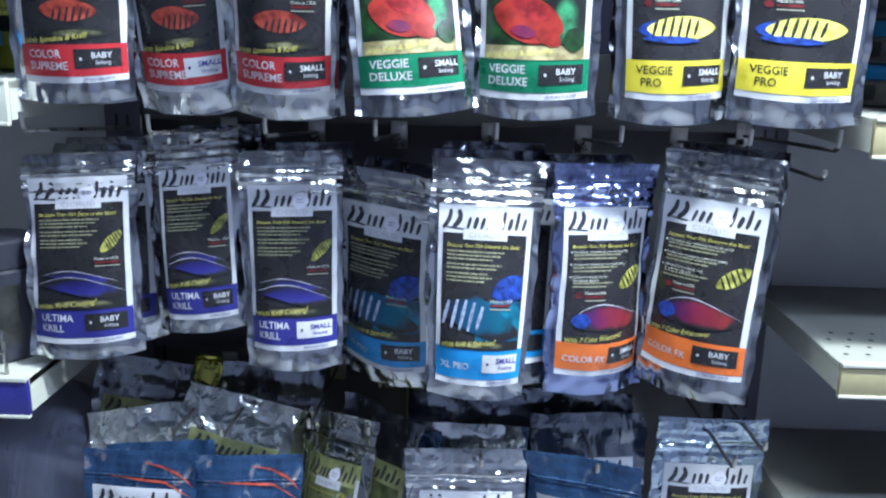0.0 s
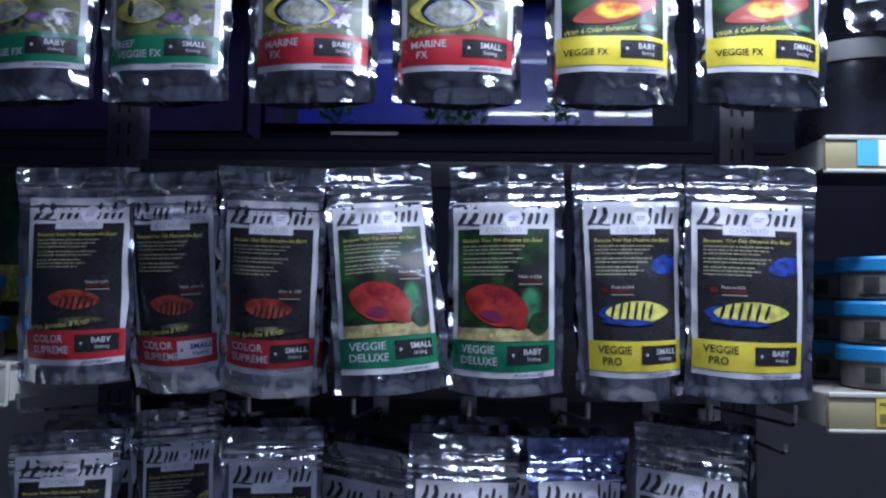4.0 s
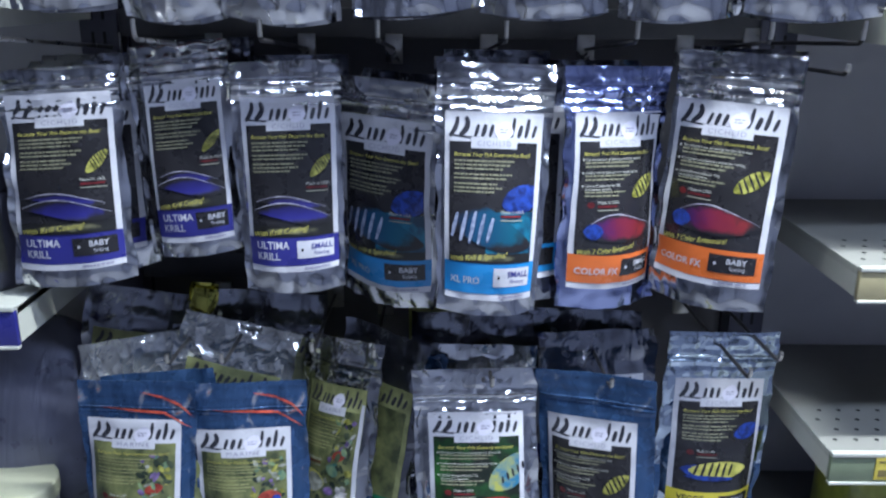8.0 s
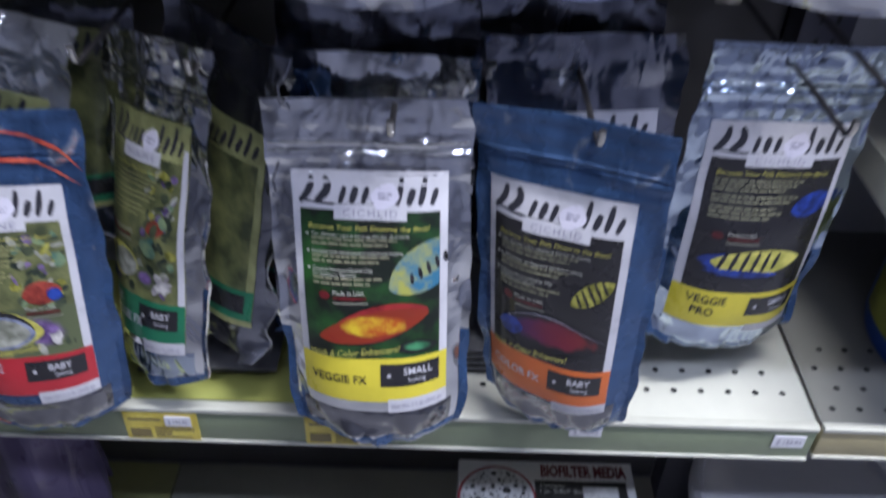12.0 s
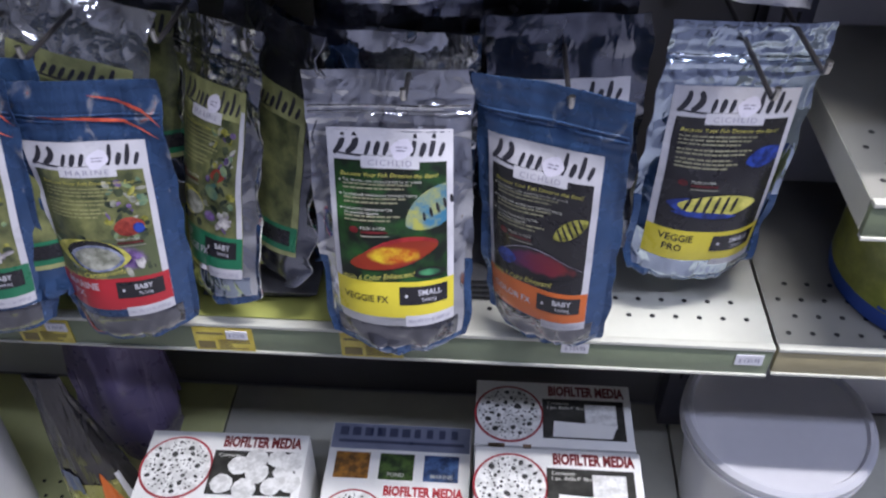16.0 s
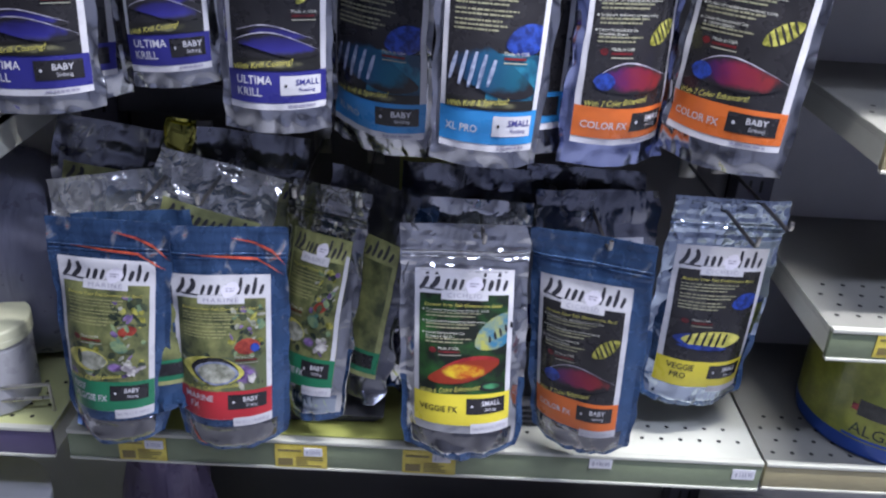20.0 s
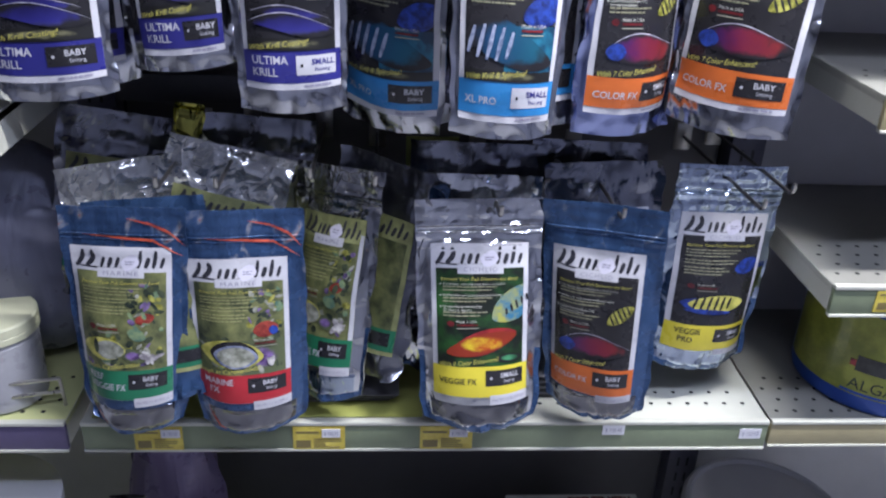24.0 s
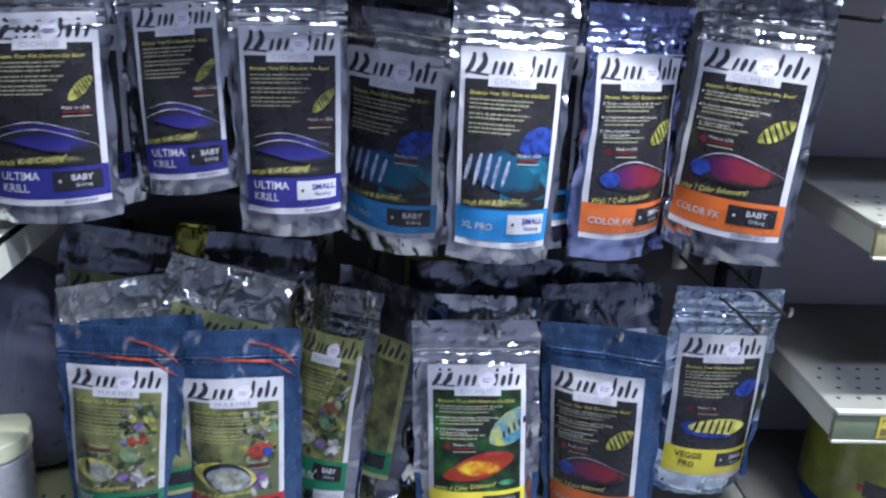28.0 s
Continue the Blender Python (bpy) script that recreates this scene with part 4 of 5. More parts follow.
def spare_pouch(place, w, h, roll, lean, yaw, seed, film, words, big=False, ground=None, band=None):
    """A pouch further back on a hook: skin, label and logo."""
    p = Pouch(w, h, 0.02, seed, sag=0.007, taper=0.06, crease=1.7, foot=0.14 if big else 0.0)
    m = Matrix.Translation(place) @ Euler((radians(-lean), 0, radians(yaw))).to_matrix().to_4x4() @ pose(0, 0, 0, 0, roll, 0)
    e = empty("food_pouch", m, words, "food pouch", "hanging food pouches")
    part("pouch_body", p.body(18, 30), film, e)
    lab = Label(p, *((0.83, 0.10, 0.86) if not big else (0.77, 0.16, 0.8)))
    olive = big and ground is REEF_INK
    sheet = part("label", lab.grid(0, 1, 0, 1, 0), OLIVE_SHEET if olive else WHITE_INK, e, "olive printed label" if olive else "white printed label")
    part("picture_panel", lab.grid(0.05, 0.95, 0.16, 0.80, 1), ground or BLACK_INK, sheet)
    part("logo", logo_strokes(lab, bmesh.new(), 1), LOGO_INK, sheet)
    part("colour_band", lab.grid(0.0, 1.0, 0.80, 0.965, 1), KINDS[band][0] if band else GREEN_INK if ground is REEF_INK else NAVY_INK, sheet)
    part("size_badge", lab.grid(0.55, 0.95, 0.825, 0.925, 2), BLACK_INK, sheet)
    return e


def hook(x, z, y_tip, y_back=0.268, tip=0.03, slope=0.012, label="zinc wire display hook on the crossbar", wire=None):
    e = empty("display_hook", pose(x, 0, z), label, "hook", "display hooks")
    part("prong", tube_bm([(0, y_back, -slope), (0, (y_back + y_tip) / 2, -slope / 2), (0, y_tip + 0.006, -0.001), (0, y_tip, 0.003)], 0.0024), wire or STEEL, e)
    part("tip", tube_bm([(0, y_tip, 0.003), (0, y_tip - 0.002, tip * 0.6), (0, y_tip - 0.002, tip)], 0.0027), STEEL, e)
    part("clip", box_bm(-0.012, 0.012, y_back - 0.006, y_back + 0.0, -slope - 0.02, -slope + 0.02, 0.001), STEEL, e)
    return e


def words_for(band, more):
    return "silver foil food pouch with " + band + " band, " + more


# top hanging row
for i, (x, z, r, band, title, size, art, note) in enumerate((
        (-0.018, 1.985, -2.5, "green", ("REEF", "VEGGIE FX"), "BABY", "reef", ""), (0.149, 1.985, -1.5, "green", ("REEF", "VEGGIE FX"), "SMALL", "reef", ""),
        (0.328, 1.985, -1.0, "red", ("MARINE", "FX"), "BABY", "marine", "High in Carotenoids!"), (0.504, 1.985, 0.0, "red", ("MARINE", "FX"), "SMALL", "marine", "High in Carotenoids!"),
        (0.688, 1.985, 0.5, "yellow", ("VEGGIE FX",), "BABY", "vfx", "With 6 Color Enhancers!"), (0.866, 1.985, 1.0, "yellow", ("VEGGIE FX",), "SMALL", "vfx", "With 6 Color Enhancers!"),
        (1.040, 2.07, 1.0, "purple", ("DISCUS", "FX"), "SMALL", "cfx", ""))):
    pouch((x, -0.01, z), 0.158, 0.288, r, 4, 0, 1 + i, band, title, (size, "Sinking"), note, art=art, tag="CICHLID" if i > 3 else "MARINE", ground=REEF_INK if i < 4 else DARK_GREEN,
          label=words_for(band, "on the top hooks"))
    hook(x, z - 0.012, -0.055)
# upper row
UPPER = (
    (0.038, 0.007, 1.622, 0.144, 0.258, -1.5, 1.7, 2.2, "red", ("COLOR", "SUPREME"), ("BABY", "Sinking"), "supreme", True, "With Spirulina & Krill!", (0.853, 0.082, 0.847, 0.055, 0.061)),
    (0.151, -0.001, 1.616, 0.126, 0.266, -2.3, -8.8, -0.9, "red", ("COLOR", "SUPREME"), ("SMALL", "Floating"), "supreme", False, "With Spirulina & Krill!", (0.891, 0.099, 0.854, 0.028, 0.134)),
    (0.287, -0.025, 1.620, 0.126, 0.270, 1.6, -7.1, -1.9, "red", ("COLOR", "SUPREME"), ("SMALL", "Sinking"), "supreme", True, "With Spirulina & Krill!", (0.849, 0.104, 0.886, 0.017, 0.047)),
    (0.407, 0.008, 1.626, 0.129, 0.270, -4.7, 9.0, 10.0, "green", ("VEGGIE", "DELUXE"), ("SMALL", "Sinking"), "deluxe", True, "With Kelp & Spirulina!", (0.833, 0.083, 0.852, -0.047, -0.038)),
    (0.564, 0.005, 1.629, 0.139, 0.271, -0.6, 2.3, -6.2, "green", ("VEGGIE", "DELUXE"), ("BABY", "Sinking"), "deluxe", True, "With Kelp & Spirulina!", (0.831, 0.076, 0.880, -0.030, 0.030)),
    (0.710, -0.000, 1.629, 0.132, 0.273, -1.0, 2.2, 0.5, "yellow", ("VEGGIE", "PRO"), ("SMALL", "Sinking"), "pro", True, "", (0.837, 0.092, 0.868, 0.037, 0.094)),
    (0.851, -0.017, 1.627, 0.149, 0.269, 1.5, 1.7, -1.9, "yellow", ("VEGGIE", "PRO"), ("BABY", "Sinking"), "pro", True, "", (0.833, 0.096, 0.857, -0.050, 0.058)))
for i, (x, y, z, w, h, r, ln, yw, band, title, size, art, dk, note, lay) in enumerate(UPPER):
    pouch((x, y, z), w, h, r, ln, yw, 11 + i, band, title, size, note, art=art, badge_dark=dk, label=words_for(band, "hanging on a wire hook"), ground=DARK_GREEN if band == "green" else None, depth=0.02, lay=lay)
    hook(x, z - 0.022, -0.05, tip=0.012)
    yr = radians(yw)
    spare_pouch((x + 0.003 - 0.05 * math.sin(yr), y + 0.05 * math.cos(yr), z - 0.004), w - 0.004, h, r * 0.6, ln * 0.8, yw, 111 + i, FOIL_SHADED, "foil food pouch further back, shade painted into its foil", band=band)
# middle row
MIDDLE = (
    (0.014, 0.052, 1.293, 0.138, 0.247, -3.2, 9.2, 1.6, "navy", ("ULTIMA", "KRILL"), ("BABY", "Sinking"), "krill", True, "With Krill Coating!", (0.881, 0.076, 0.878, -0.017, -0.008)),
    (0.144, 0.089, 1.318, 0.122, 0.246, -5.9, 11.0, -2.9, "navy", ("ULTIMA", "KRILL"), ("BABY", "Sinking"), "krill", True, "With Krill Coating!", (0.830, 0.066, 0.762, 0.036, 0.063)),
    (0.276, 0.058, 1.301, 0.127, 0.264, -2.2, 8.7, -0.7, "navy", ("ULTIMA", "KRILL"), ("SMALL", "Floating"), "krill", False, "With Krill Coating!", (0.845, 0.093, 0.868, 0.021, 0.093)),
    (0.392, 0.048, 1.282, 0.139, 0.277, 2.4, -5.2, -28.6, "sky", ("XL PRO",), ("BABY", "Sinking"), "xl", True, "With Krill & Spirulina!", (0.839, 0.081, 0.889, 0.006, 0.027)),
    (0.517, 0.002, 1.304, 0.129, 0.272, 1.6, 9.9, -0.1, "sky", ("XL PRO",), ("SMALL", "Floating"), "xl", False, "With Krill & Spirulina!", (0.806, 0.062, 0.853, 0.007, 0.142)),
    (0.658, 0.023, 1.300, 0.134, 0.275, 1.9, 1.1, 22.2, "orange", ("COLOR FX",), ("SMALL", "Sinking"), "cfx", True, "With 7 Color Enhancers!", (0.817, 0.090, 0.845, 0.020, 0.004)),
    (0.789, 0.010, 1.316, 0.136, 0.279, 1.5, 8.6, -33.4, "orange", ("COLOR FX",), ("BABY", "Sinking"), "cfx", True, "With 7 Color Enhancers!", (0.806, 0.093, 0.888, -0.023, -0.024)))
HOOK_X = (0.004, 0.144, 0.272, 0.392, 0.523, 0.657, 0.794)
for i, (x, y, z, w, h, r, ln, yw, band, title, size, art, dk, note, lay) in enumerate(MIDDLE):
    pouch((x, y, z), w, h, r, ln, yw, 21 + i, band, title, size, note, art=art, badge_dark=dk, label=words_for(band, "tilted on a wire hook"), claims=band == "orange", depth=0.018, film=FOIL_TINT if i == 5 else None, lay=lay)
    hook(HOOK_X[i], 1.331, -0.05, tip=0.020, slope=0.03, wire=STEEL if i < 2 else DARK_WIRE)
    rg = random.Random(70 + i)
    for k in range(3 if i in (0, 4) else 2):
        back, yr = 0.052 + 0.035 * k, radians(yw)
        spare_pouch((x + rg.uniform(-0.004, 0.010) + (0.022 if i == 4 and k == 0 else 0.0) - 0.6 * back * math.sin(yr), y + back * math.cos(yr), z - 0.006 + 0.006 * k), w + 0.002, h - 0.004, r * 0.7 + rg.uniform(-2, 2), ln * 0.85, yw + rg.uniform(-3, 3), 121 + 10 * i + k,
                    FOIL if k == 0 and i == 0 else FOIL_SHADED, "dim silver foil food pouch stacked behind on the hook", band=band)
hook(0.886, 1.331, -0.055, tip=0.022, slope=0.02, wire=DARK_WIRE)
hook(0.875, 1.300, -0.055, tip=0.010, wire=DARK_WIRE, label="dark wire display hook with a pale cap")
# lower row of large pouches
LOWER = (
    (0.083, 0.011, 0.918, 0.149, 0.285, -0.8, 8.7, -3.5, "green", ("REEF", "VEGGIE FX"), "reef", FOIL_REFLECT_RED, "With Cyclopeeze", "MARINE", REEF_INK, (0.834, 0.201, 0.818, -0.047, 0.215)),
    (0.219, 0.017, 0.914, 0.143, 0.286, -0.9, 8.8, 3.6, "red", ("MARINE", "FX"), "marine", FOIL_REFLECT_RED, "High in Carotenoids!", "MARINE", REEF_INK, (0.798, 0.190, 0.830, -0.117, 0.075)),
    (0.330, 0.089, 0.943, 0.144, 0.303, -7.2, 13.2, -39.4, "green", ("REEF", "VEGGIE FX"), "reef", FOIL_BIG, "", "MARINE", REEF_INK, (0.799, 0.180, 0.748, -0.016, 0.215)),
    (0.500, 0.030, 0.927, 0.156, 0.293, -2.4, 14.2, -1.8, "yellow", ("VEGGIE FX",), "vfx", FOIL_BIG, "With 6 Color Enhancers!", "CICHLID", DARK_GREEN, (0.818, 0.190, 0.764, -0.002, 0.052)),
    (0.645, -0.005, 0.937, 0.147, 0.287, -4.2, 1.4, -25.5, "orange", ("COLOR FX",), "cfx", FOIL_REFLECT_BLUE, "With 7 Color Enhancers!", "CICHLID", None, (0.806, 0.164, 0.771, -0.058, 0.110)),
    (0.831, 0.087, 0.955, 0.160, 0.288, 4.8, 5.4, 9.4, "yellow", ("VEGGIE", "PRO"), "pro", FOIL_ICE, "", "CICHLID", None, (0.783, 0.146, 0.798, -0.007, 0.079)))
for i, (x, y, z, w, h, r, ln, yw, band, title, art, film, note, tg, gr, lay) in enumerate(LOWER):
    pouch((x, y, z), w, h, r, ln, yw, 31 + i, band, title, ("SMALL" if i in (3, 5) else "BABY", "Sinking"), note, depth=0.028, big=True, film=film, art=art, tag=tg,
          ground=gr, label=("silver" if film is FOIL_BIG else "pale-blue" if film is FOIL_ICE else "blue") + " foil food pouch, large, with " + band + " band on a hook", claims=i in (3, 4), print_ink=REEF_PRINT if gr is REEF_INK else None, lay=lay)
for hx, hz, hy in ((0.132, 0.950, -0.01), (0.200, 0.955, -0.02), (0.300, 0.952, 0.02), (0.375, 0.94, 0.03), (0.520, 0.926, -0.02), (0.660, 0.930, -0.03), (0.822, 0.944, -0.03), (0.868, 0.952, 0.0)):
    hook(hx, hz, hy, tip=0.014, wire=DARK_WIRE, label="dark wire display hook holding large pouches")
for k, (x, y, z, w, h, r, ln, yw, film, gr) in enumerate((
        (0.058, 0.08, 0.947, 0.146, 0.255, -8.7, 8, 4, FOIL_CLEAR, REEF_INK), (0.204, 0.08, 0.968, 0.156, 0.262, 13.0, 8, -2, FOIL_CLEAR, REEF_INK), (0.045, 0.16, 0.985, 0.140, 0.26, 9.0, 8, 3, FOIL_SHADED, REEF_INK),
        (0.225, 0.15, 0.985, 0.150, 0.26, 4.0, 8, 0, FOIL_SHADED, REEF_INK), (0.392, 0.085, 0.955, 0.150, 0.29, -1.0, 11, -46, FOIL_SHADED, REEF_INK), (0.415, 0.105, 0.925, 0.145, 0.25, 1.0, 9, -48, FOIL_REFLECT_BLUE, REEF_INK),
        (0.500, 0.078, 0.940, 0.168, 0.27, 1.0, 12, 0, FOIL_BIG, DARK_GREEN), (0.500, 0.125, 0.965, 0.164, 0.27, 1.5, 10, 0, FOIL_SHADED, DARK_GREEN), (0.662, 0.09, 0.955, 0.152, 0.26, -2.0, 10, 2, FOIL_SHADED, None),
        (0.655, 0.14, 0.965, 0.152, 0.26, 2.0, 9, 0, FOIL_SHADED, None), (0.100, 0.045, 0.915, 0.150, 0.25, -7.0, 14, -6, FOIL_REFLECT_BLUE, REEF_INK))):
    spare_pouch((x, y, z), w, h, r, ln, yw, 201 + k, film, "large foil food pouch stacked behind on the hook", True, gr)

# ---- price tags on the shelf front ----
TAG_YELLOW = mottled("yellow_tag_print", (0.55, 0.42, 0.05), (0.72, 0.60, 0.10), 40)
TAG_BROWN = surface("brown_tag_print", (0.22, 0.17, 0.06), 0.5)
PAPER = surface("white_paper_sticker", (0.74, 0.74, 0.78), 0.6, 0.0, 0.05, 40)


def shelf_tag(x0, z0, w, h, y=-0.005, seed=0, price=None):
    """A printed card in the price channel, with its small print as bars."""
    rng = random.Random(seed)
    e = empty("shelf_tag", pose(x0, y, z0), "yellow printed shelf tag in the price channel", "shelf tag", "shelf tags")
    part("card", box_bm(0, w, -0.0006, 0.0006, 0, h), TAG_YELLOW, e)
    bm = box_bm(0.004, w * 0.34, -0.0011, -0.0006, 0.004, h * 0.42)
    part("block", bm, TAG_BROWN, e)
    bm = bmesh.new()
    for k in range(5):
        z = h * 0.45 - k * h * 0.085
        box_bm(w * 0.4, w * rng.uniform(0.6, 0.95), -0.0011, -0.0006, z, z + h * 0.035, bm=bm)
    part("small_print", bm, TAG_BROWN, e)["kind"] = "stuff"
    part("heading_bar", box_bm(0.004, w * 0.5, -0.0011, -0.0006, h * 0.72, h * 0.80), TAG_BROWN, e)
    if price:
        price_sticker(x0 + w * 0.56, z0 + h * 0.56, y - 0.0014, 0.024, 0.013)
    return e


def price_sticker(x, z, y=-0.005, w=0.030, h=0.016):
    e = empty("price_sticker", pose(x, y, z), "small white price sticker", "price sticker", "price stickers")
    part("paper", box_bm(0, w, -0.0005, 0.0005, 0, h), PAPER, e)
    vs, fs, ratio = text_mesh("$ 133.95", 1.0, 0.01)
    bm = bmesh.new()
    out = [bm.verts.new((w * (0.12 + 0.76 * px), -0.0008, h * (0.30 + 0.40 * py))) for px, py in vs]
    for q in fs:
        bm.faces.new([out[i] for i in q])
    part("price_lettering", bm, GREY_INK, e)
    return e


shelf_tag(0.066, 0.577, 0.062, 0.038, seed=1, price=0.62)
shelf_tag(0.270, 0.577, 0.068, 0.038, seed=2, price=0.55)
shelf_tag(0.437, 0.577, 0.070, 0.038, seed=3, price=0.62)
price_sticker(0.682, 0.600)
price_sticker(0.872, 0.593)
shelf_tag(0.986, 0.812, 0.060, 0.032, y=-0.035, seed=4)
shelf_tag(0.985, 1.328, 0.11, 0.034, y=-0.035, seed=5)
CYAN_CARD = ink("cyan_card", (0.12, 0.45, 0.62))
e = empty("shelf_card", pose(0.968, -0.035, 1.626), "cyan and white card in the price channel", "shelf card")
part("edge", box_bm(0.0, 0.024, -0.0006, 0.0006, 0, 0.032), CYAN_CARD, e)
part("card", box_bm(0.024, 0.2, -0.0006, 0.0006, 0, 0.032), PAPER, e)

# ---- yellow light sheet and black trays on the shelf ----
LIME_SHEET = surface("yellow_green_sheet", (0.42, 0.44, 0.12), 0.55, 0.0, 0.12, 12.0)
# sheet added to tint the shelf like the yellowish light on it
tagged(link_mesh("yellow_light_sheet", box_bm(0.012, 0.44, 0.006, 0.2, 0.6215, 0.6228), LIME_SHEET, smooth=False), "yellow-green sheet standing for yellowish light on the shelf", "card sheet")
BLACK_PLASTIC = surface("black_plastic", (0.02, 0.02, 0.024), 0.3, 0.0, 0.2, 20)
TRAY_EDGE = surface("grey_tray_edge", (0.12, 0.12, 0.13), 0.4, 0.0, 0.3, 40)


def tray(x, y, z, w, d, h, turn):
    e = empty("black_tray", pose(x, y, z, 0, 0, turn), "flat black plastic pack lying on the shelf", "tray", "black trays")
    part("base", box_bm(-w / 2, w / 2, -d / 2, d / 2, 0, h * 0.6, 0.002), BLACK_PLASTIC, e)
    part("rim", box_bm(-w / 2 - 0.002, w / 2 + 0.002, -d / 2 - 0.002, d / 2 + 0.002, h * 0.75, h, 0.0006), TRAY_EDGE, e, "pale grey edge")


for k in range(3):
    tray(0.335 + 0.006 * k, 0.112 - 0.004 * k, 0.623 + 0.0065 * k, 0.12, 0.15, 0.006, 2 - k)
for k in range(4):
    tray(0.600, 0.12 - 0.002 * k, 0.6205 + 0.0105 * k, 0.10, 0.14, 0.010, k)

GOLD_FOIL = foil("gold_foil", (0.36, 0.34, 0.08), 0.15, 1.0, 0.7)
gp = Pouch(0.036, 0.034, 0.008, 91, crease=2.0)
e = empty("gold_packet", pose(0.154, 0.10, 1.016, -8, 12, 10), "crumpled gold foil packet hanging behind the pouches", "packet")
part("packet_body", gp.body(14, 18), GOLD_FOIL, e)
e = empty("olive_card", pose(0.450, 0.165, 0.957), "olive card backing hung on a hook", "card")
part("card", box_bm(-0.036, 0.034, 0.0, 0.002, -0.12, 0.0), LIME_SHEET, e)

# ---- boxes on the base deck ----
BLUE_CARD = mottled("blue_card", (0.03, 0.05, 0.16), (0.06, 0.10, 0.26), 25)
WHITE_CARD = surface("white_card", (0.74, 0.74, 0.72), 0.45, 0.0, 0.05, 15.0)
BROWN_CARD = surface("torn_brown_card", (0.20, 0.13, 0.08), 0.8, 0.0, 0.3, 60)
RING_RED = ink("ring_red_print", (0.33, 0.03, 0.04))
MAROON_INK = ink("maroon_print", (0.17, 0.022, 0.025))
PHOTO_DARK = mottled("dark_photo_print", (0.02, 0.02, 0.018), (0.05, 0.05, 0.045), 30)
STONE_WHITE = mottled("white_ceramic", (0.55, 0.55, 0.53), (0.78, 0.78, 0.76), 90)
PORE = surface("pore_print", (0.04, 0.04, 0.038), 0.6)


class Face:
    """A flat printed face: origin at its lower left, x across and y up; each print lies a little proud."""

    def __init__(self, thing, origin, across, up):
        self.e, self.o, self.x, self.y = thing, Vector(origin), Vector(across).normalized(), Vector(up).normalized()
        self.n = self.x.cross(self.y)

    def at(self, x, y, k):
        return self.o + self.x * x + self.y * y + self.n * (0.0006 + 0.0004 * k)

    def poly(self, name, pts, k, mat, bm=None):
        own = bm is None
        bm = bm or bmesh.new()
        bm.faces.new([bm.verts.new(self.at(x, y, k)) for x, y in pts])
        return part(name, bm, mat, self.e) if own else bm

    def rect(self, name, x0, x1, y0, y1, k, mat):
        return self.poly(name, ((x0, y0), (x1, y0), (x1, y1), (x0, y1)), k, mat)

    def disc(self, name, cx, cy, r, k, mat, inner=0.0, n=40):
        bm = bmesh.new()
        if inner:
            vs = [[bm.verts.new(self.at(cx + q * math.cos(2 * math.pi * i / n), cy + q * math.sin(2 * math.pi * i / n), k)) for i in range(n)] for q in (inner, r)]
            for i in range(n):
                bm.faces.new((vs[0][i], vs[1][i], vs[1][(i + 1) % n], vs[0][(i + 1) % n]))
        else:
            bm.faces.new([bm.verts.new(self.at(cx + r * math.cos(2 * math.pi * i / n), cy + r * math.sin(2 * math.pi * i / n), k)) for i in range(n)])
        return part(name, bm, mat, self.e)

    def words(self, name, text, x0, y0, cap, k, mat, width=None):
        vs, fs, ratio = text_mesh(text, 1.0, 0.045 if cap > 0.01 else 0.012)
        w = width or cap * ratio
        bm = bmesh.new()
        out = [bm.verts.new(self.at(x0 + w * x, y0 + cap * y, k)) for x, y in vs]
        for f in fs:
            try:
                bm.faces.new([out[i] for i in f])
            except ValueError:
                pass
        return part(name, bm, mat, self.e)

    def pores(self, cx, cy, r, seed):
        """Dark pores of many sizes on a round photograph of stone."""
        rng = random.Random(seed)
        bm = bmesh.new()
        done = []
        for k in range(420):
            s = r * rng.choice((0.125, 0.1, 0.075, 0.055, 0.04, 0.03)) * rng.uniform(0.7, 1.2)
            a, q = rng.uniform(0, 6.283), math.sqrt(rng.random()) * (r * 0.95 - s)
            x, y = cx + q * math.cos(a), cy + q * math.sin(a)
            if any((x - u) ** 2 + (y - v) ** 2 < (s + t) ** 2 * 1.0 for u, v, t in done):
                continue
            done.append((x, y, s))
            t0, st = rng.uniform(0, 3), rng.uniform(0.6, 1.0)
            pts = []
            for i in range(7):
                an = 2 * math.pi * i / 7
                rr = s * rng.uniform(0.7, 1.1)
                px_, py_ = rr * math.cos(an), rr * st * math.sin(an)
                pts.append((x + px_ * math.cos(t0) - py_ * math.sin(t0), y + px_ * math.sin(t0) + py_ * math.cos(t0)))
            self.poly("", pts, 3, None, bm)
        part("pores", bm, PORE, self.e)["kind"] = "stuff"

    def block(self, name, pts, k, mat):
        return self.poly(name, pts, k, mat)


def box_front(f, w, h):
    """The blue side: brand lettering as plain bars, three small pictures."""
    f.rect("band", 0.004, w - 0.004, h * 0.42, h * 0.97, 0, BLUE_CARD)
    for k in range(10):
        x = w * (0.07 + 0.087 * k)
        f.rect("logo_bar", x, x + w * (0.062 if k < 6 else 0.045), h * 0.86, h * 0.93, 1, GREY_INK)
    for k, mat in enumerate((ORANGE_PHOTO, GREEN_PHOTO, BLUE_PHOTO)):
        x = w * (0.08 + 0.31 * k)
        f.rect("picture", x, x + w * 0.24, h * 0.56, h * 0.78, 1, mat)


def stone_disc(f, cx, cy, r, seed):
    f.disc("ring", cx, cy, r, 1, RING_RED)
    f.disc("stone_photo", cx, cy, r * 0.935, 2, STONE_WHITE)
    f.pores(cx, cy, r * 0.93, seed)


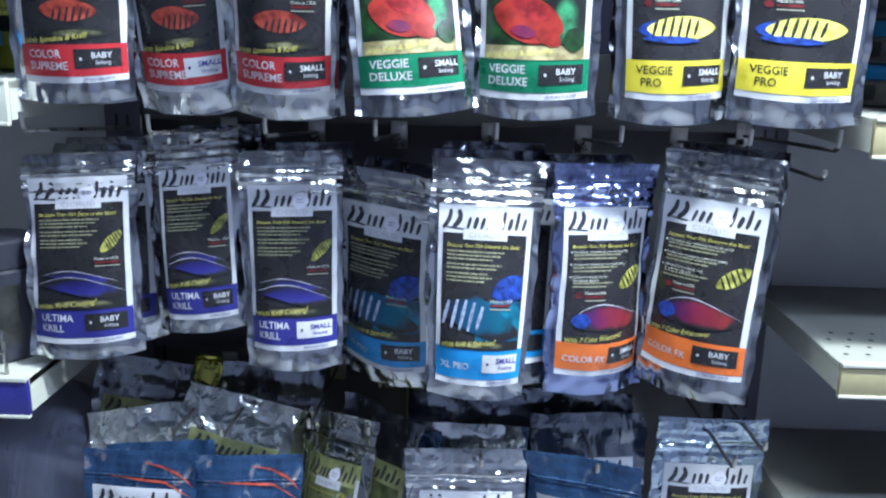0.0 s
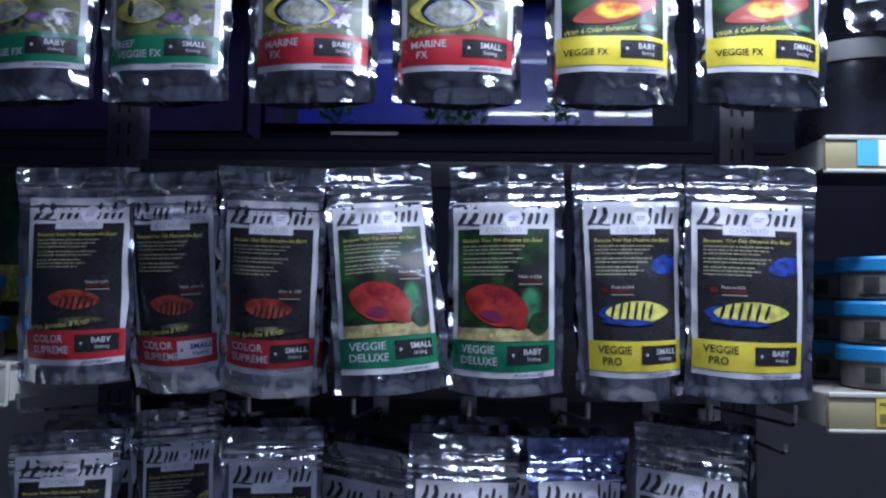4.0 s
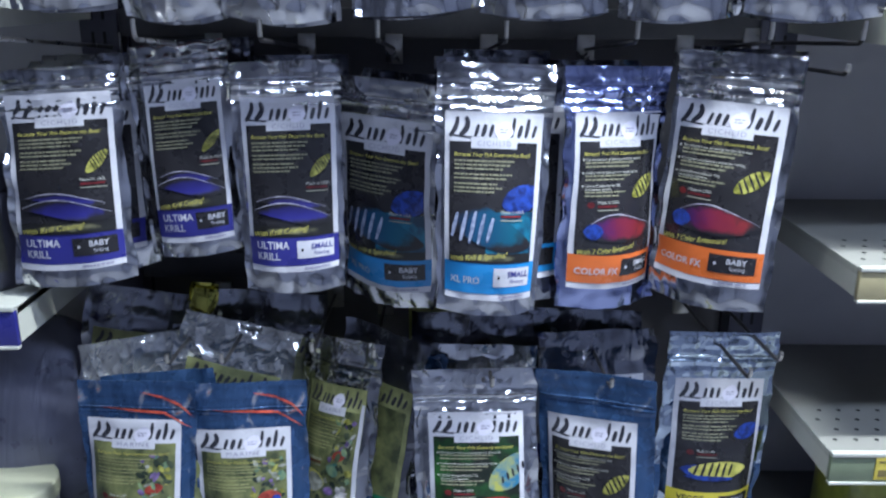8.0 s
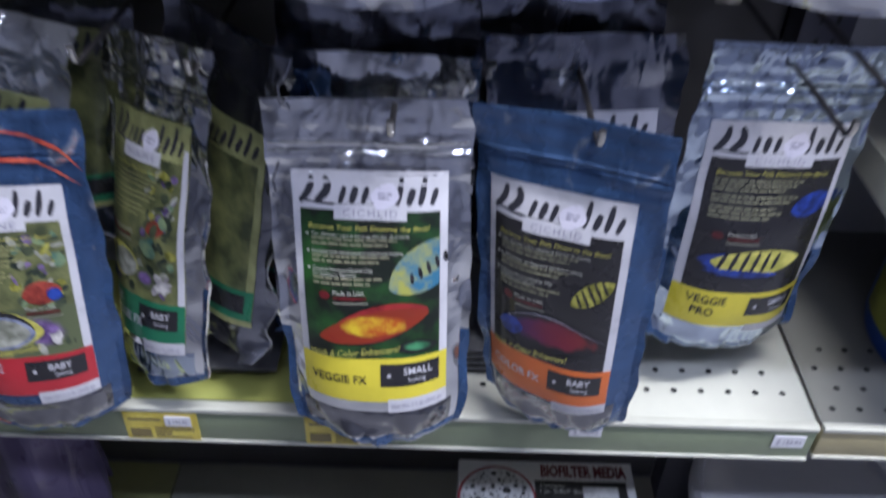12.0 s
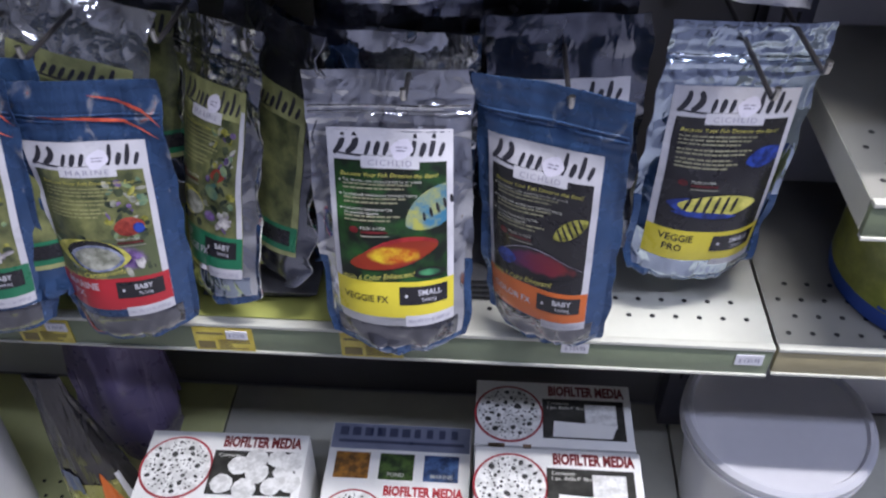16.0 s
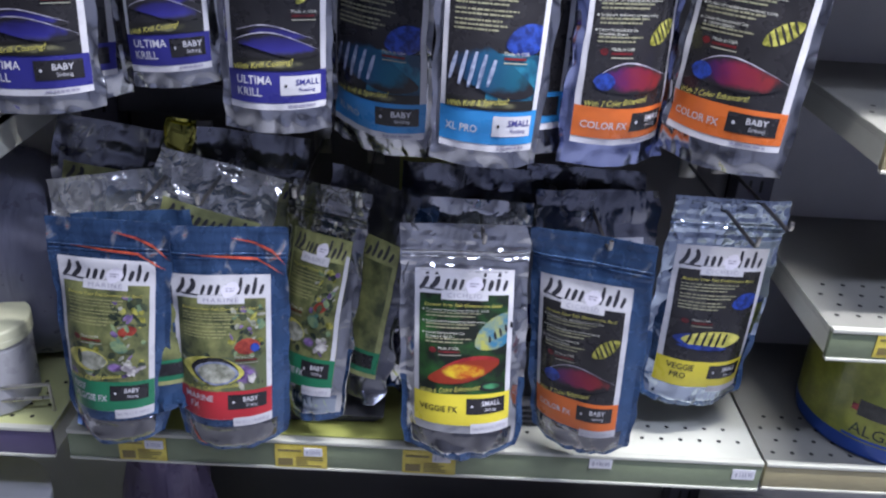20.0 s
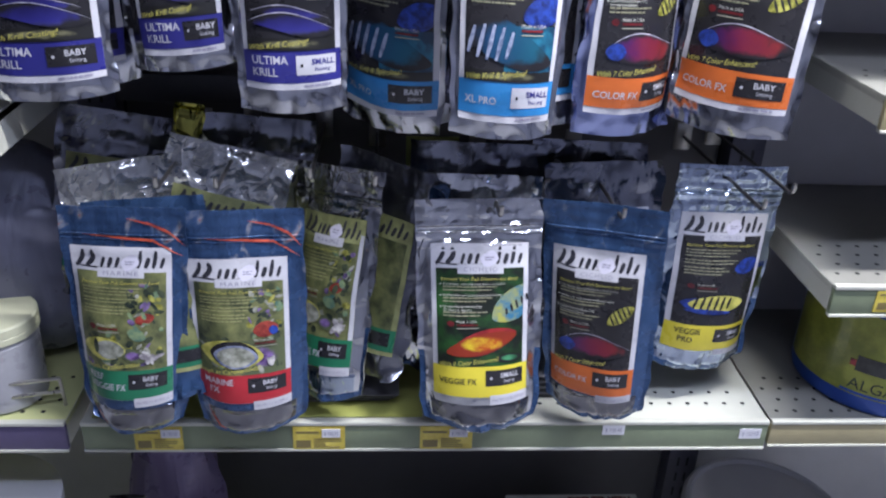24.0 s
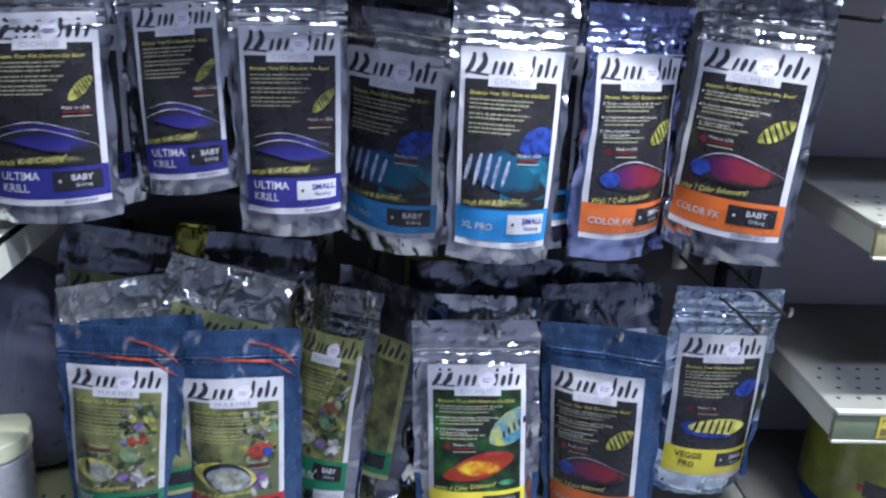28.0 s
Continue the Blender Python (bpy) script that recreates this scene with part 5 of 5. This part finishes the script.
ORANGE_PHOTO = mottled("orange_photo", (0.10, 0.05, 0.02), (0.34, 0.15, 0.03), 80)
GREEN_PHOTO = mottled("green_photo", (0.015, 0.03, 0.015), (0.06, 0.11, 0.03), 80)
BLUE_PHOTO = mottled("blue_photo", (0.015, 0.03, 0.08), (0.06, 0.12, 0.26), 80)


def media_box(x0, x1, y0, y1, z0, z1, turn, kind, seed):
    """A card carton: its narrow printed face looks up, its blue side to the front."""
    w, d = x1 - x0, y1 - y0
    e = empty("media_box", pose(x0, y0, z0, 0, 0, turn), "white and blue card box of filter media on the deck", "box", "filter media boxes")
    part("carton", box_bm(0, w, 0, d, 0, z1 - z0, 0.0015), WHITE_CARD, e)
    box_front(Face(e, (0, 0, 0), (1, 0, 0), (0, 0, 1)), w, z1 - z0)
    f = Face(e, (0, 0, z1 - z0), (1, 0, 0), (0, 1, 0))
    part("flap", box_bm(0.0, w, -0.0012, 0.0006, z1 - z0 - 0.004, z1 - z0 + 0.0008, 0.0003), WHITE_CARD, e, "creased top edge")
    rng = random.Random(seed)
    for k in range(3):
        x = w * rng.uniform(0.04, 0.85)
        l = rng.uniform(0.008, 0.03)
        part("torn_edge", box_bm(x, x + l, -0.0020, 0.0012, z1 - z0 - rng.uniform(0.003, 0.006), z1 - z0 + 0.0014, 0.0004), BROWN_CARD, e, "torn brown card edge")
    if kind != "flat":
        stone_disc(f, w * 0.215, d * 0.47, d * 0.44, seed)
        f.words("lettering", "BIOFILTER MEDIA", w * 0.47, d * 0.79, d * 0.145, 1, MAROON_INK, width=w * 0.49)
        f.rect("photo", w * 0.43, w * 0.95, d * 0.12, d * 0.73, 1, PHOTO_DARK)
        f.words("contents_lettering", "Contents:", w * 0.46, d * 0.64, d * 0.05, 2, TEXT_INK)
        if kind == "spheres":
            for k, (cx, cy) in enumerate(((0.60, 0.52), (0.70, 0.62), (0.83, 0.63), (0.93, 0.6), (0.72, 0.42), (0.88, 0.44), (0.52, 0.26), (0.66, 0.2), (0.82, 0.24), (0.93, 0.3))):
                r = d * (0.135 + 0.012 * math.sin(k * 2.1))
                g = [(w * cx + r * math.cos(a * 0.6283) * (1 + 0.06 * math.sin(a * 3 + k)), d * cy + r * math.sin(a * 0.6283) * (1 + 0.05 * math.cos(a * 2 + k))) for a in range(10)]
                f.block("sphere_photo", g, 2 + 0.2 * k, STONE_WHITE)
        else:
            f.words("contents_lettering", '1 pc. 8x8x4" Block', w * 0.46, d * 0.57, d * 0.05, 2, TEXT_INK)
            f.block("block_photo", [(w * 0.70, d * 0.30), (w * 0.90, d * 0.30), (w * 0.90, d * 0.66), (w * 0.70, d * 0.66)], 2, STONE_WHITE)
            f.block("block_photo", [(w * 0.49, d * 0.14), (w * 0.86, d * 0.14), (w * 0.90, d * 0.34), (w * 0.50, d * 0.38)], 3, WHITE_CARD)
    return e


media_box(0.152, 0.368, -0.065, 0.045, 0.131, 0.345, 1.0, "spheres", 5)
media_box(0.592, 0.812, -0.066, 0.046, 0.131, 0.345, 0.0, "block", 6)
media_box(0.590, 0.808, 0.050, 0.160, 0.131, 0.345, 0.0, "block", 7)
# the flat one, its large face up on a lower pack
e = empty("media_box", pose(0.386, -0.098, 0.131), "flat white card box of filter plates, large face up", "box", "filter media boxes")
part("carton", box_bm(0, 0.2, 0, 0.205, 0.0, 0.169, 0.0015), WHITE_CARD, e)
f = Face(e, (0, 0, 0.169), (1, 0, 0), (0, 1, 0))
SLATE_CARD = mottled("slate_print", (0.15, 0.17, 0.24), (0.20, 0.22, 0.30), 20)
SLATE_INK = ink("dark_slate_print", (0.045, 0.055, 0.10))
f.rect("band", 0.002, 0.198, 0.160, 0.203, 0, SLATE_CARD)
for k in range(10):
    f.rect("logo_bar", 0.012 + 0.0177 * k, 0.024 + 0.0177 * k - (0.003 if k > 5 else 0), 0.182, 0.197, 1, SLATE_INK)
f.rect("thin_bar", 0.012, 0.19, 0.170, 0.175, 1, SLATE_INK)
for k, (mat, wd) in enumerate(((ORANGE_PHOTO, ""), (GREEN_PHOTO, "POND"), (BLUE_PHOTO, "MARINE"))):
    f.rect("picture", 0.012 + 0.062 * k, 0.060 + 0.062 * k, 0.112, 0.154, 1, mat)
    if wd:
        f.words("picture_lettering", wd, 0.026 + 0.060 * k, 0.117, 0.006, 2, TEXT_INK)
stone_disc(f, 0.046, 0.050, 0.045, 9)
f.words("lettering", "BIOFILTER MEDIA", 0.084, 0.088, 0.014, 1, RED_INK, width=0.108)
f.rect("photo", 0.086, 0.192, 0.008, 0.082, 1, PHOTO_DARK)
f.words("contents_lettering", "Contents:", 0.09, 0.074, 0.0045, 2, TEXT_INK)
f.words("contents_lettering", '1 pc. 8x8x1" Plate', 0.09, 0.068, 0.0045, 2, TEXT_INK)
f.block("plate_photo", [(0.090, 0.020), (0.150, 0.010), (0.154, 0.030), (0.108, 0.052)], 2, STONE_WHITE)
f.block("plate_photo", [(0.122, 0.058), (0.160, 0.014), (0.186, 0.036), (0.150, 0.076)], 3, WHITE_CARD)

# ---- buckets and tubs ----
WHITE_PLASTIC = surface("white_plastic", (0.54, 0.54, 0.58), 0.35, 0.0, 0.05, 10.0)
e = empty("white_bucket", pose(1.015, 0.125, 0.131), "white plastic bucket with a ribbed snap lid", "bucket")
part("pail", lathe_bm([(0.098, 0), (0.102, 0.004), (0.122, 0.185)]), WHITE_PLASTIC, e)
part("lid", lathe_bm([(0.126, 0.180), (0.132, 0.182), (0.132, 0.190), (0.128, 0.192), (0.132, 0.195), (0.132, 0.206), (0.126, 0.212), (0.120, 0.212), (0.117, 0.206), (0.02, 0.205)], 56), WHITE_PLASTIC, e)
STAMP = surface("grey_stamp_print", (0.10, 0.10, 0.12), 0.6, 0.0, 0.3, 90)
for k in range(4):
    bm = bmesh.new()
    a0, a1 = radians(-112), radians(-112 + (26, 22, 30, 18)[k])
    for q in range(8):
        s0, s1 = a0 + (a1 - a0) * q / 8, a0 + (a1 - a0) * (q + 1) / 8
        zz = 0.10 - 0.014 * k
        r0, r1 = 0.1025 + 0.0195 * zz / 0.185 + 0.0008, 0.1025 + 0.0195 * (zz + 0.008) / 0.185 + 0.0008
        bm.faces.new([bm.verts.new(v) for v in ((r0 * math.cos(s0), r0 * math.sin(s0), zz), (r0 * math.cos(s1), r0 * math.sin(s1), zz), (r1 * math.cos(s1), r1 * math.sin(s1), zz + 0.008), (r1 * math.cos(s0), r1 * math.sin(s0), zz + 0.008))])
    part("print_bar", bm, STAMP, e)

BLUE_PLASTIC = surface("blue_plastic", (0.015, 0.07, 0.36), 0.35, 0.0, 0.1, 10.0)
LIME_LABEL = mottled("lime_print", (0.20, 0.23, 0.025), (0.33, 0.35, 0.045), 25)


def curved(r, a0, a1, z0, z1, n=24):
    bm = bmesh.new()
    for q in range(n):
        s0, s1 = radians(a0 + (a1 - a0) * q / n), radians(a0 + (a1 - a0) * (q + 1) / n)
        bm.faces.new([bm.verts.new(v) for v in ((r * math.cos(s0), r * math.sin(s0), z0), (r * math.cos(s1), r * math.sin(s1), z0), (r * math.cos(s1), r * math.sin(s1), z1), (r * math.cos(s0), r * math.sin(s0), z1))])
    return bm


def curved_words(text, r, a0, z, cap):
    vs, fs, ratio = text_mesh(text)
    bm = bmesh.new()
    out = []
    for x, y in vs:
        a = radians(a0) + x * cap * ratio / r
        out.append(bm.verts.new((r * math.cos(a), r * math.sin(a), z + cap * y)))
    for fc in fs:
        try:
            bm.faces.new([out[i] for i in fc])
        except ValueError:
            pass
    return bm


e = empty("food_tub", pose(1.112, 0.108, 0.62), "blue plastic tub with a lime green wrap label", "tub")
part("tub", lathe_bm([(0.108, 0), (0.113, 0.004), (0.115, 0.012), (0.115, 0.165), (0.118, 0.168), (0.118, 0.19), (0.11, 0.194)], 56), BLUE_PLASTIC, e)
wrap = part("wrap", curved(0.1157, -200, 20, 0.026, 0.150, 60), LIME_LABEL, e, "lime green wrap label")
part("lettering", curved_words("ALGAE", 0.1164, -138, 0.036, 0.017), DARK_GREEN, wrap)
part("bar", curved(0.1162, -142, -104, 0.028, 0.032), BLUE_PLASTIC, wrap)
part("dark_patch", curved(0.1162, -136, -112, 0.064, 0.088, 12), PHOTO_DARK, wrap)
part("red_patch", curved(0.1166, -140, -136, 0.070, 0.080, 6), CRIMSON, wrap)

CLEAR = surface("clear_dusty_plastic", (0.17, 0.155, 0.145), 0.2, 0.0, 0.4, 30.0, 0.0, 60, 0.6)
LID_BLUE = surface("bright_blue_lid", (0.03, 0.22, 0.50), 0.35, 0.0, 0.1, 30)


def small_tub(x, y, z):
    e = empty("small_tub", pose(x, y, z), "clear plastic tub of flakes with a blue lid", "tub", "stacked blue-lid tubs")
    part("cup", lathe_bm([(0.056, 0), (0.060, 0.003), (0.062, 0.034)]), CLEAR, e)
    part("lid", lathe_bm([(0.064, 0.034), (0.0655, 0.036), (0.0655, 0.049), (0.063, 0.0525), (0.05, 0.0525)]), LID_BLUE, e)
    w_ = part("wrap", curved(0.0622, -150, -30, 0.008, 0.030), CLEAR, e)
    for k in range(3):
        part("print_bar", curved(0.0626, -100, -92 + 4 * k, 0.011 + 0.007 * k, 0.014 + 0.007 * k, 4), TEXT_INK, w_)
    part("print_block", curved(0.0626, -145, -128, 0.009, 0.028, 6), PHOTO_DARK, w_)


for tx, ty in ((1.044, 0.045), (1.185, 0.05), (1.044, 0.19), (1.185, 0.19)):
    for k in range(3):
        small_tub(tx, ty, 1.364 + 0.0535 * k)
DARK_JAR = surface("dark_jar_plastic", (0.035, 0.035, 0.05), 0.3, 0.0, 0.2, 12)
e = empty("dark_jar", pose(1.035, 0.11, 1.66), "dark round tub on the upper shelf", "jar")
part("jar", lathe_bm([(0.07, 0), (0.078, 0.01), (0.082, 0.10), (0.078, 0.115)]), DARK_JAR, e)
part("lid", lathe_bm([(0.083, 0.113), (0.084, 0.116), (0.084, 0.135), (0.078, 0.139)]), PANEL_GREY, e)

# ---- side bay ----
# the cream light falling on the lid is put into its colour
LID_WARM_LIT = surface("warm_lit_lid", (0.56, 0.56, 0.40), 0.4, 0.0, 0.08, 20)
JAR_GREY = surface("cloudy_plastic", (0.38, 0.38, 0.41), 0.3, 0.0, 0.12, 20.0)
e = empty("white_jar", pose(-0.114, 0.06, 0.621), "cloudy white plastic jar, cream light painted on its screw lid", "jar")
part("jar", lathe_bm([(0.048, 0), (0.052, 0.004), (0.053, 0.095), (0.05, 0.1)]), JAR_GREY, e)
part("lid", lathe_bm([(0.054, 0.102), (0.056, 0.103), (0.056, 0.111), (0.0552, 0.112), (0.056, 0.113), (0.056, 0.1235), (0.0545, 0.126), (0.053, 0.1262), (0.02, 0.1262)], 56), LID_WARM_LIT, e)
part("label", curved(0.0535, -140, -60, 0.02, 0.08), JAR_GREY, e)
part("print_block", curved(0.054, -140, -118, 0.022, 0.05), MAROON_INK, e)
e = empty("dark_jar", pose(-0.102, 0.05, 1.031), "black jar with a grey cap on the shelf", "jar")
part("jar", lathe_bm([(0.045, 0), (0.048, 0.005), (0.048, 0.115), (0.043, 0.12)]), DARK_JAR, e)
part("cap", lathe_bm([(0.046, 0.12), (0.047, 0.122), (0.047, 0.152), (0.044, 0.155)]), DARK_JAR, e)
part("label", curved(0.0485, -150, -30, 0.025, 0.1), PHOTO_DARK, e)
part("print_bar", curved(0.049, -110, -75, 0.07, 0.078), TEXT_INK, e)
part("print_bar", curved(0.049, -100, -70, 0.05, 0.056), OLIVE, e)
for k in range(2):
    small_tub(-0.132 - 0.008 * k, 0.04, 1.384 + 0.0535 * k)
e = empty("green_carton", pose(-0.145, 0.13, 1.385), "dark green carton on the side shelf", "carton")
part("carton", box_bm(-0.1, 0.06, 0.0, 0.1, 0, 0.26, 0.002), DARK_GREEN, e)
part("stripe", box_bm(-0.1, 0.06, -0.001, 0.0, 0.004, 0.05), LIME_LABEL, e)
part("stripe", box_bm(-0.1, 0.06, -0.001, 0.0, 0.07, 0.12), OLIVE, e)


def wire_guard(points, z, rise, label):
    e = empty("wire_guard", pose(0, 0, z), label, "wire guard", "wire guards")
    for dz in (rise, rise * 0.55):
        part("rail", tube_bm([(x, y, dz) for x, y in points], 0.0026), STEEL, e)
    for k in range(0, len(points), 3):
        x, y = points[k]
        part("stay", tube_bm([(x, y + 0.004, 0), (x, y, rise)], 0.0024), STEEL, e)
    return e


wire_guard([(-0.06 - 0.07 * k, -0.024) for k in range(7)], 1.03, 0.055, "zinc wire guard along the shelf front")
wire_guard([(-0.03 - 0.06 * k, 0.03 - 0.028 * math.sin(k * 0.5)) for k in range(10)], 0.621, 0.045, "curved zinc wire guard along the shelf front")
BLUE_FILM = foil("dull_blue_film", (0.17, 0.175, 0.25), 0.4, 0.2, 0.4)


def sack(name, label, place, rx, ry, rz, mat, seed, category, lumps=0.14):
    """A soft filled bag: a lumpy, flattened mound."""
    bm = bmesh.new()
    bmesh.ops.create_uvsphere(bm, u_segments=36, v_segments=22, radius=1.0)
    for v in bm.verts:
        n = v.co.normalized()
        k = 1 + lumps * noise.noise(n * 1.6 + Vector((seed, 0, 0))) + lumps * 0.35 * noise.noise(n * 5 + Vector((0, seed, 0)))
        v.co = Vector((n.x * rx, n.y * ry, max(n.z, -0.82) * rz)) * k
    zmin = min(v.co.z for v in bm.verts)
    for v in bm.verts:
        v.co.z -= zmin
    e = empty(name, pose(*place), label, category)
    part("film", bm, mat, e)
    part("seam", tube_bm([(rx * 1.02 * math.cos(a), ry * 0.1, rz * 0.82 + rz * 1.04 * math.sin(a)) for a in [math.pi * k / 14 for k in range(15)]], 0.0035), mat, e, "welded seam")
    return e


sack("blue_sack", "dull blue film bag slumped on the shelf", (-0.15, 0.19, 0.622), 0.17, 0.10, 0.165, BLUE_FILM, 3, "bag", 0.1)
VIOLET_FILM = foil("violet_film", (0.20, 0.16, 0.29), 0.35, 0.2, 0.5)
e = empty("white_bucket", pose(-0.155, 0.0, 0.131), "white bucket with a dark handle on the deck", "bucket")
part("pail", lathe_bm([(0.085, 0), (0.09, 0.005), (0.102, 0.33), (0.106, 0.335), (0.106, 0.35), (0.10, 0.352)]), WHITE_PLASTIC, e)
part("handle", tube_bm([(0.105 * math.cos(t), -0.02 - 0.112 * math.sin(t) * 0.95, 0.32 - 0.16 * math.sin(t)) for t in [k * math.pi / 14 for k in range(15)]], 0.004), BLACK_PLASTIC, e)
sack("violet_bag", "crumpled violet film bag on the deck", (0.065, 0.15, 0.132), 0.075, 0.05, 0.20, VIOLET_FILM, 8, "bag", 0.25)


def film_bag(place, rx, ry, h, lean, seed):
    """A printed clear-film bag, full at the foot and gathered to a pinched top."""
    def at(turn, k, proud=0.0):
        fold = 1 + 0.16 * noise.noise(Vector((3 * math.cos(turn), 3 * math.sin(turn), 2.2 * k + seed))) + 0.07 * noise.noise(Vector((9 * math.cos(turn), 9 * math.sin(turn), 5 * k + seed)))
        wide = (1 - 0.72 * k ** 0.9) * min(1.0, 0.82 + 2.2 * k) + 0.10 * max(0.0, k - 0.9) / 0.1
        deep = (1 - k) ** 0.8 + 0.10
        return Vector(((rx * wide * fold + proud) * math.cos(turn) + lean * k, (ry * deep * fold + proud) * math.sin(turn), h * k))
    def sheet(t0, t1, k0, k1, n, m, proud=0.0, skew=0.0):
        bm = bmesh.new()
        vs = [[bm.verts.new(at(t0 + (t1 - t0) * i / n + skew * j / m * (1 - 2 * i / n), k0 + (k1 - k0) * j / m, proud)) for i in range(n + 1)] for j in range(m + 1)]
        for j in range(m):
            for i in range(n):
                bm.faces.new((vs[j][i], vs[j][i + 1], vs[j + 1][i + 1], vs[j + 1][i]))
        bmesh.ops.remove_doubles(bm, verts=bm.verts, dist=1e-6)
        return bm
    e = empty("film_bag", pose(*place), "clear film bag with yellow and orange print, pinched at the top", "bag")
    part("film", sheet(0, 2 * math.pi, 0, 1, 48, 30), CLEAR_FILM, e)
    part("print_patch", sheet(-2.9, -0.3, 0.03, 0.40, 20, 8, 0.0012, 0.35), YELLOW_FILM, e, "yellow printed foot")
    part("print_patch", sheet(-1.5, -0.55, 0.12, 0.46, 10, 6, 0.0022, 0.45), ORANGE_INK, e, "orange printed wedge")
    part("print_patch", sheet(-0.62, -0.40, 0.10, 0.44, 4, 6, 0.0026), PAPER, e, "white printed edge")
    part("print_patch", sheet(-2.4, -1.7, 0.34, 0.46, 6, 4, 0.0024), BLUE_CARD, e, "blue printed corner")
    return e


CLEAR_FILM = foil("clear_crumpled_film", (0.09, 0.085, 0.085), 0.12, 0.6, 0.8, (), 1.5)
YELLOW_FILM = foil("yellow_film", (0.40, 0.38, 0.14), 0.2, 0.4, 0.8, (), 2.0)
film_bag((0.060, 0.035, 0.132), 0.066, 0.040, 0.33, -0.030, 4)

# ---- aquarium beyond the rack ----
STAND = surface("black_stand", (0.012, 0.012, 0.022), 0.95, 0.0, 0.2, 4.0)
STAND.node_tree.nodes["Principled BSDF"].inputs["Specular IOR Level"].default_value = 0.1
WATER_BLUE = mottled("blue_tank_back", (0.01, 0.012, 0.12), (0.02, 0.03, 0.42), 3.0)
GRAVEL = surface("pale_gravel", (0.5, 0.5, 0.48), 0.7, 0.0, 0.4, 150, 0.6, 200)
LEAF = surface("plastic_leaf", (0.06, 0.22, 0.03), 0.4, 0.0, 0.4, 30)
e = empty("tank_stand", pose(0.5, 0.72, 0.0), "black cabinet stand under the aquarium", "stand")
part("cabinet", box_bm(-1.4, 1.4, 0.004, 0.44, 0.0, 1.768, 0.003), STAND, e)
part("top_board", box_bm(-1.4, 1.4, 0.0, 0.44, 1.769, 1.794, 0.003), STAND, e)
e = empty("aquarium", pose(0.0, 0.74, 1.795), "lit aquarium with a blue back and plastic plants", "aquarium")
part("base_rim", box_bm(0.08, 0.98, 0.0, 0.38, 0.0, 0.017, 0.002), STAND, e)
part("front_rim", box_bm(0.08, 0.98, -0.003, 0.003, 0.0, 0.034, 0.001), STAND, e)
part("back", box_bm(0.085, 0.975, 0.365, 0.375, 0.02, 0.42), WATER_BLUE, e)
part("gravel", box_bm(0.09, 0.97, 0.01, 0.36, 0.018, 0.030), GRAVEL, e)
# white strip standing for light reflected on the tank rim
part("rim_glint", box_bm(0.23, 0.37, -0.006, -0.0035, 0.010, 0.017), PAPER, e)
part("top_rim", box_bm(0.08, 0.98, 0.0, 0.38, 0.42, 0.45, 0.002), STAND, e)
for sx in (0.08, 0.972):
    part("corner_post", box_bm(sx, sx + 0.008, 0.0, 0.008, 0.018, 0.42), STAND, e)


VIOLET_BACK = mottled("violet_tank_back", (0.02, 0.015, 0.06), (0.05, 0.03, 0.14), 3.0)
e = empty("aquarium", pose(-0.95, 0.74, 1.795), "unlit aquarium with a violet back", "aquarium")
part("base_rim", box_bm(0.0, 1.0, 0.0, 0.38, 0.0, 0.018, 0.002), STAND, e)
part("back", box_bm(0.005, 0.995, 0.365, 0.375, 0.02, 0.42), VIOLET_BACK, e)
part("top_rim", box_bm(0.0, 1.0, 0.0, 0.38, 0.42, 0.45, 0.002), STAND, e)
for sx in (0.0, 0.992):
    part("corner_post", box_bm(sx, sx + 0.008, 0.0, 0.008, 0.018, 0.42), STAND, e)


def water_plant(x, y, z, h, seed):
    rng = random.Random(seed)
    p = empty("plastic_plant", pose(x, y, z), "green plastic plant in the aquarium gravel", "plastic plant", "plastic plants")
    bm = bmesh.new()
    for k in range(46):
        a, t = rng.uniform(0, 6.283), rng.uniform(0.1, 1.0)
        c = Vector((0.012 * math.cos(a) * (1.3 - t * 0.5), 0.012 * math.sin(a), h * t))
        d = Vector((math.cos(a), math.sin(a), rng.uniform(0.1, 0.9))).normalized()
        s = d.orthogonal().normalized() * 0.005
        l = rng.uniform(0.014, 0.028)
        v = [bm.verts.new(c), bm.verts.new(c + d * l * 0.5 + s), bm.verts.new(c + d * l), bm.verts.new(c + d * l * 0.5 - s)]
        bm.faces.new(v)
    part("leaves", bm, LEAF, p)["kind"] = "stuff"
    part("stem", tube_bm([(0, 0, 0), (0.002, 0, h * 0.5), (0, 0, h)], 0.0015, 6), LEAF, p)


for px_, ph in ((0.225, 0.10), (0.245, 0.075), (0.45, 0.06), (0.50, 0.055), (0.53, 0.05), (0.70, 0.11), (0.725, 0.085)):
    water_plant(px_, 0.765, 1.825, ph, int(px_ * 1000))
area_lamp("aquarium_light", (0.53, 0.95, 2.20), (0.53, 1.0, 1.77), 0.8, 0.1, 0.8, (0.5, 0.6, 1.0))
